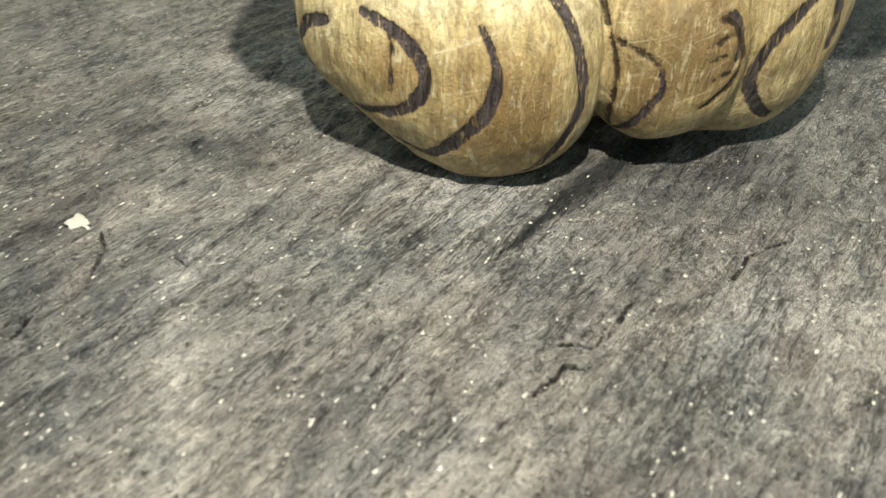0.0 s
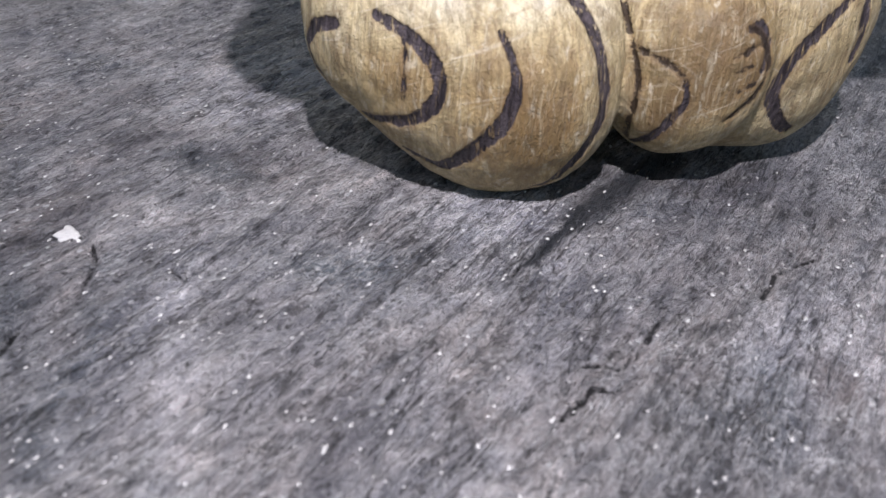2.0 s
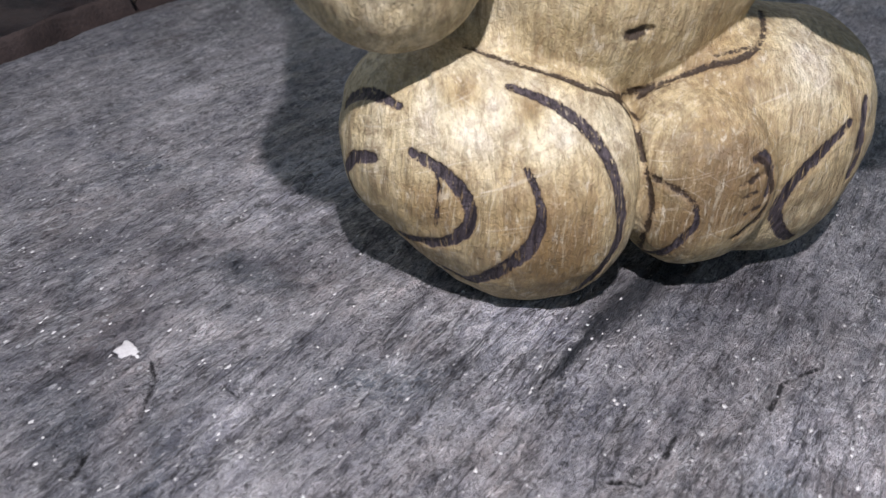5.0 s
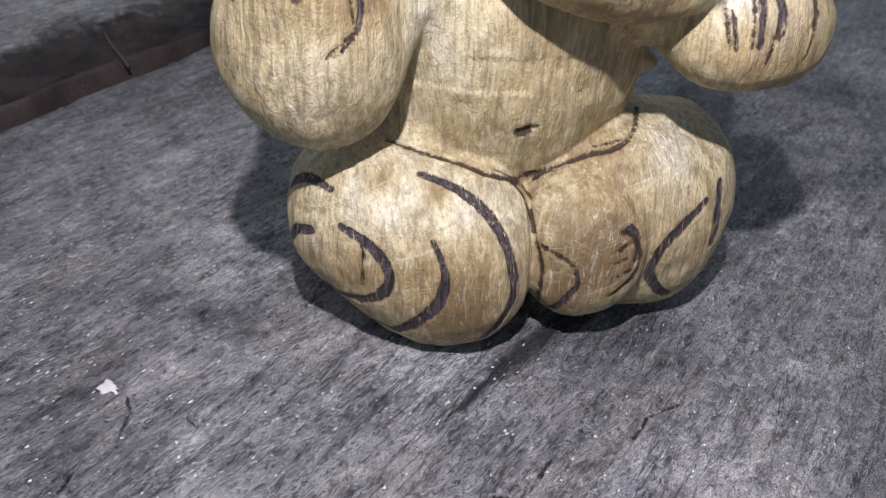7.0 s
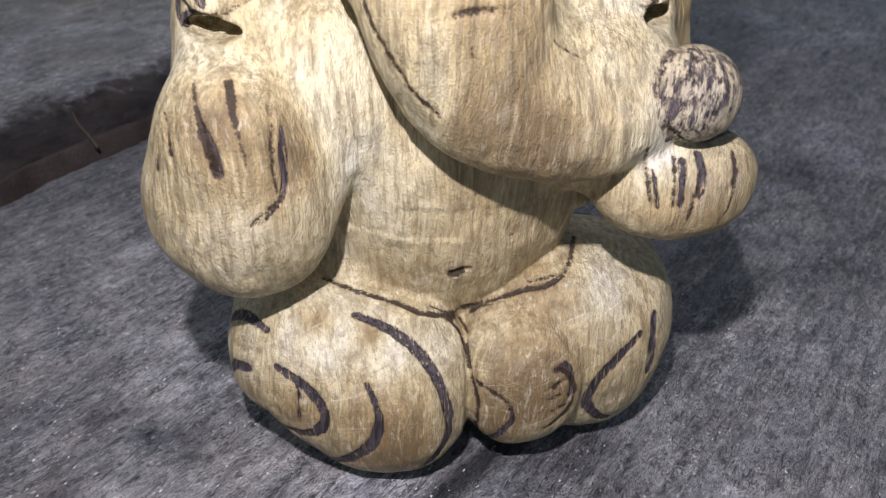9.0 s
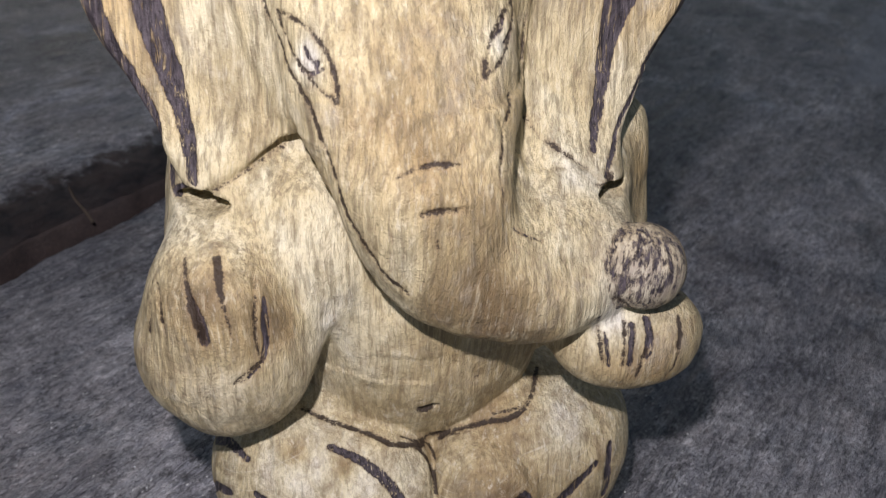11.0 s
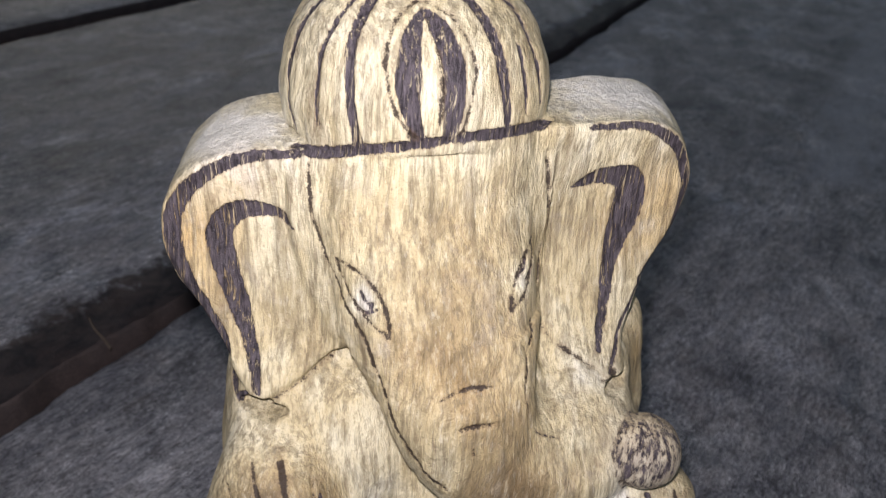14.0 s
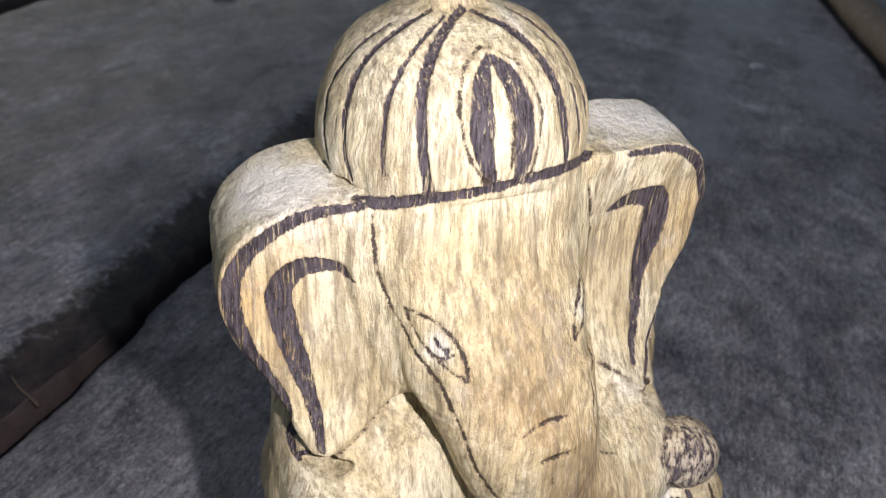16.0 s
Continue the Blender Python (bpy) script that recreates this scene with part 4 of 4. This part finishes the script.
stroke([(-3.7, -6.3, 165.4), (0.3, -8.2, 163.3), (3.0, -10.7, 159.8), (4.1, -12.3, 155.4), (3.4, -13.7, 150.8), (1.9, -14.3, 145.6)], (0.15, 0.3, 0.4, 0.3), cut=0.28)
stroke([(-5.6, -14.5, 145.6), (-7.0, -14.0, 149.7), (-7.3, -12.8, 154.5), (-6.7, -10.8, 159.0), (-5.6, -8.9, 162.2), (-4.2, -7.3, 164.2)], (0.9, 1.7, 2.1, 1.9, 1.5, 0.4))
stroke([(-4.2, -7.3, 164.2), (-2.0, -9.2, 162.0), (-0.6, -11.2, 159.2), (0.4, -12.9, 155.2), (0.4, -13.9, 150.9), (-0.1, -14.5, 145.6)], (0.4, 1.6, 1.9, 2.0, 1.8, 1.2))
stroke([(-2.4, -12.0, 158.5), (-1.7, -13.4, 154.9), (-1.8, -14.3, 150.6), (-2.1, -14.9, 147.2)], (0.15, 0.35, 0.3, 0.2), cut=0.25)
stroke([(-6.8, -14.4, 145.1), (-4.5, -14.3, 143.9), (-1.2, -14.3, 144.3), (1.9, -14.2, 145.2)], (0.6, 0.9, 0.7, 0.5))
stroke([(-27.3, 6.8, 142.8), (-26.9, 9.4, 152.9), (-22.7, 7.9, 161.9), (-16.7, 5.4, 167)], (0.4, 0.5, 0.3))
# under the ball
stroke([(35.4, -28.3, 76.3), (38.3, -28.3, 74.7), (45.3, -24.6, 72.3), (51.2, -20.9, 71)], (0.45, 0.6, 0.45), cut=0.42)
# under the ears' tips: the overhang's shade, drawn as dark grooves
stroke([(-36.4, -10, 90.2), (-34.4, -11.7, 89.9), (-32.3, -12.2, 90.5)], (0.4, 0.8, 0.4), cut=0.6)
stroke([(37.3, -13.7, 93.2), (36.5, -14.9, 91.7), (34, -15.6, 92)], (0.45, 0.6, 0.45), cut=0.42)
# splinters at the lap
stroke([(4.6, -14.5, 34.1), (7, -13.5, 31.3), (7.7, -17.2, 30.6)], (0.25, 0.45, 0.25), cut=0.3)
stroke([(0.6, -15.8, 36.7), (4.4, -15.4, 34.1), (9.2, -13.2, 32.8), (12.7, -15, 35.4)], (0.2, 0.4, 0.2), cut=0.3)
stroke([(19.8, -14.3, 39.4), (23.1, -14.5, 40.2), (25.7, -14.1, 40.8)], (0.2, 0.3, 0.2), cut=0.25)
stroke([(22.4, -27.6, 28.4), (24.8, -26.5, 28.4), (26.2, -26.8, 25.9), (25.6, -27.9, 22.2)], (0.3, 0.7, 0.5))


def to_surface(points):
    """Moves points onto the carved surface, down or up the field's slope."""
    q = points.copy()
    for _ in range(4):
        g = np.clip((q - LOW) / CELL, 1, np.array(SIZE) - 3)
        i = np.rint(g).astype(int)
        x, y, z = i.T
        f = FIELD[x, y, z]
        slope = np.stack([FIELD[x + 1, y, z] - FIELD[x - 1, y, z], FIELD[x, y + 1, z] - FIELD[x, y - 1, z], FIELD[x, y, z + 1] - FIELD[x, y, z - 1]], 1) / (2 * CELL)
        f = f + (((g - i) * CELL) * slope).sum(1)
        q = q - (f / np.maximum((slope ** 2).sum(1), 0.2))[:, None] * slope
    return np.where(np.linalg.norm(q - points, axis=1)[:, None] < 6, q, points)


def carve():
    """Lays the lines on the surface, and cuts the grooves among them."""
    STROKES[:] = [(to_surface(line), half, cut) for line, half, cut in STROKES]
    for line, half, cut in STROKES:
        for i in range(len(line) - 1 if cut else 0):
            a, e = line[i], line[i + 1] - line[i]
            sl, (x, y, z) = window(np.minimum(a, a + e) - cut - 1.5, np.maximum(a, a + e) + cut + 1.5)
            t = np.clip(((x - a[0]) * e[0] + (y - a[1]) * e[1] + (z - a[2]) * e[2]) / (e @ e + 1e-9), 0, 1)
            d = np.sqrt((x - a[0] - t * e[0]) ** 2 + (y - a[1] - t * e[1]) ** 2 + (z - a[2] - t * e[2]) ** 2)
            FIELD[sl] = np.maximum(FIELD[sl], cut - d)


build_field()
hollow_out()
rough_field()
carve()
np.maximum(FIELD, (0.0 - AXES[2])[None, None, :], out=FIELD)
VERTS, QUADS = skin(FIELD)


def ink_depth(grooves):
    """For each vertex, millimetres from the edge of the nearest burnt line, or dark groove (inside: minus)."""
    ink = np.full(len(VERTS), 3.0, np.float32)
    for line, half, cut in STROKES:
        if (cut > 0) != grooves:
            continue
        lo, hi = line.min(0) - 4, line.max(0) + 4
        near = np.flatnonzero(((VERTS > lo) & (VERTS < hi)).all(1))
        q = VERTS[near]
        best = np.full(len(near), 3.0)
        for i in range(len(line) - 1):
            a, e = line[i], line[i + 1] - line[i]
            t = np.clip(((q - a) @ e) / (e @ e + 1e-9), 0, 1)
            d = np.linalg.norm(q - a - t[:, None] * e, axis=1) - (half[i] + (half[i + 1] - half[i]) * t)
            best = np.minimum(best, d)
        ink[near] = np.minimum(ink[near], best)
    return ink


# centre u, v, z, reach, amount
TONE = [(-18, -19, 36, 10, 0.75), (-5, -23, 33, 8, 0.6), (-38, 8, 140, 14, 1.3), (38, 8, 144, 14, 1.3), (-2, -10, 158, 21, 0.45),
        (-10, -8, 62, 13, 0.7), (-12, -8, 88, 8, 0.4), (33, -15, 37, 8, 0.7), (28, -14, 88, 11, 0.5), (36, -26, 71, 5, 0.7),
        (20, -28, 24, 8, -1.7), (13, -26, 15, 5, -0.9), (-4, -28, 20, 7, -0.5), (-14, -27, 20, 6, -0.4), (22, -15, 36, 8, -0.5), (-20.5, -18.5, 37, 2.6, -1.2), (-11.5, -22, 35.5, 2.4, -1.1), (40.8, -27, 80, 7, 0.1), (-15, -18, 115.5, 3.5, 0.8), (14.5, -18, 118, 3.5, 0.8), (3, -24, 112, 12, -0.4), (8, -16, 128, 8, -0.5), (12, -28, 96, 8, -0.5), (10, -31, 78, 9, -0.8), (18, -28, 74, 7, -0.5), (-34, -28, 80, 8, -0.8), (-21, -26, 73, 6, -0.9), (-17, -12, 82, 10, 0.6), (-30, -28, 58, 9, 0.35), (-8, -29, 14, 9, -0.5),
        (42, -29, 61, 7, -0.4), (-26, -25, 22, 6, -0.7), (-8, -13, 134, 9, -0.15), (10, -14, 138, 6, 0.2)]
WARM = [(40.8, -26, 80.5, 7, -1.2), (45, -6, 130, 8, 0.6), (42, -7, 118, 6, 0.4), (-44, -6, 124, 7, 0.8), (-42, -7, 112, 5, 0.6), (-36, -5, 134, 6, 0.4), (46, 0, 86, 8, 0.5), (2, -28, 104, 10, 0.2), (-8, -28, 12, 14, 0.35), (-26, -22, 20, 12, 0.22), (30, -24, 18, 14, 0.32), (-31, -28, 60, 13, 0.20), (42, -29, 62, 9, 0.25), (10, -15, 50, 14, 0.15)]


def statue():
    me = bpy.data.meshes.new("wooden_statue")
    me.vertices.add(len(VERTS))
    me.vertices.foreach_set("co", (VERTS * 0.001).astype(np.float32).ravel())
    me.loops.add(QUADS.size)
    me.loops.foreach_set("vertex_index", QUADS.ravel().astype(np.int32))
    me.polygons.add(len(QUADS))
    me.polygons.foreach_set("loop_start", np.arange(0, QUADS.size, 4, dtype=np.int32))
    me.polygons.foreach_set("use_smooth", np.ones(len(QUADS), bool))
    me.update(calc_edges=True)
    me.validate()
    me.materials.append(WOOD)
    ink = ink_depth(False)
    me.attributes.new("crease_shade", "FLOAT", "POINT").data.foreach_set("value", ink_depth(True))
    # the lines are burnt a little way in
    normals = np.empty(len(VERTS) * 3, np.float32)
    me.vertices.foreach_get("normal", normals)
    sunk = VERTS - normals.reshape(-1, 3) * (0.30 * np.clip(0.5 - ink * 1.6, 0, 1))[:, None]
    me.vertices.foreach_set("co", (sunk * 0.001).astype(np.float32).ravel())
    # the ball is scorched all over, in flecks
    ball = np.linalg.norm(VERTS - np.array((40.8, -24, 80)), axis=1)
    ink = np.where((ball < 8.5) & (VERTS[:, 2] > 73), np.minimum(ink, 0.10), ink).astype(np.float32)
    # where the wood is paler or browner, and where it is reddish
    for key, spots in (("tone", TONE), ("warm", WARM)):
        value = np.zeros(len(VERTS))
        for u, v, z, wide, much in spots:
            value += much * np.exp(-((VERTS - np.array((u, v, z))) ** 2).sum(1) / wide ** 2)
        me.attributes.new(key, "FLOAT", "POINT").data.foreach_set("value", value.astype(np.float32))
    me.attributes.new("ink", "FLOAT", "POINT").data.foreach_set("value", ink)
    ob = new("wooden_statue", me)
    ob.matrix_basis = Matrix.Translation(STATUE_AT) @ pose(0, 0, 0, 0, 0, STATUE_TURN)
    return tagged(ob, "carved pale wooden elephant-headed statue with dark burnt lines, standing on slate", "statue")


statue()
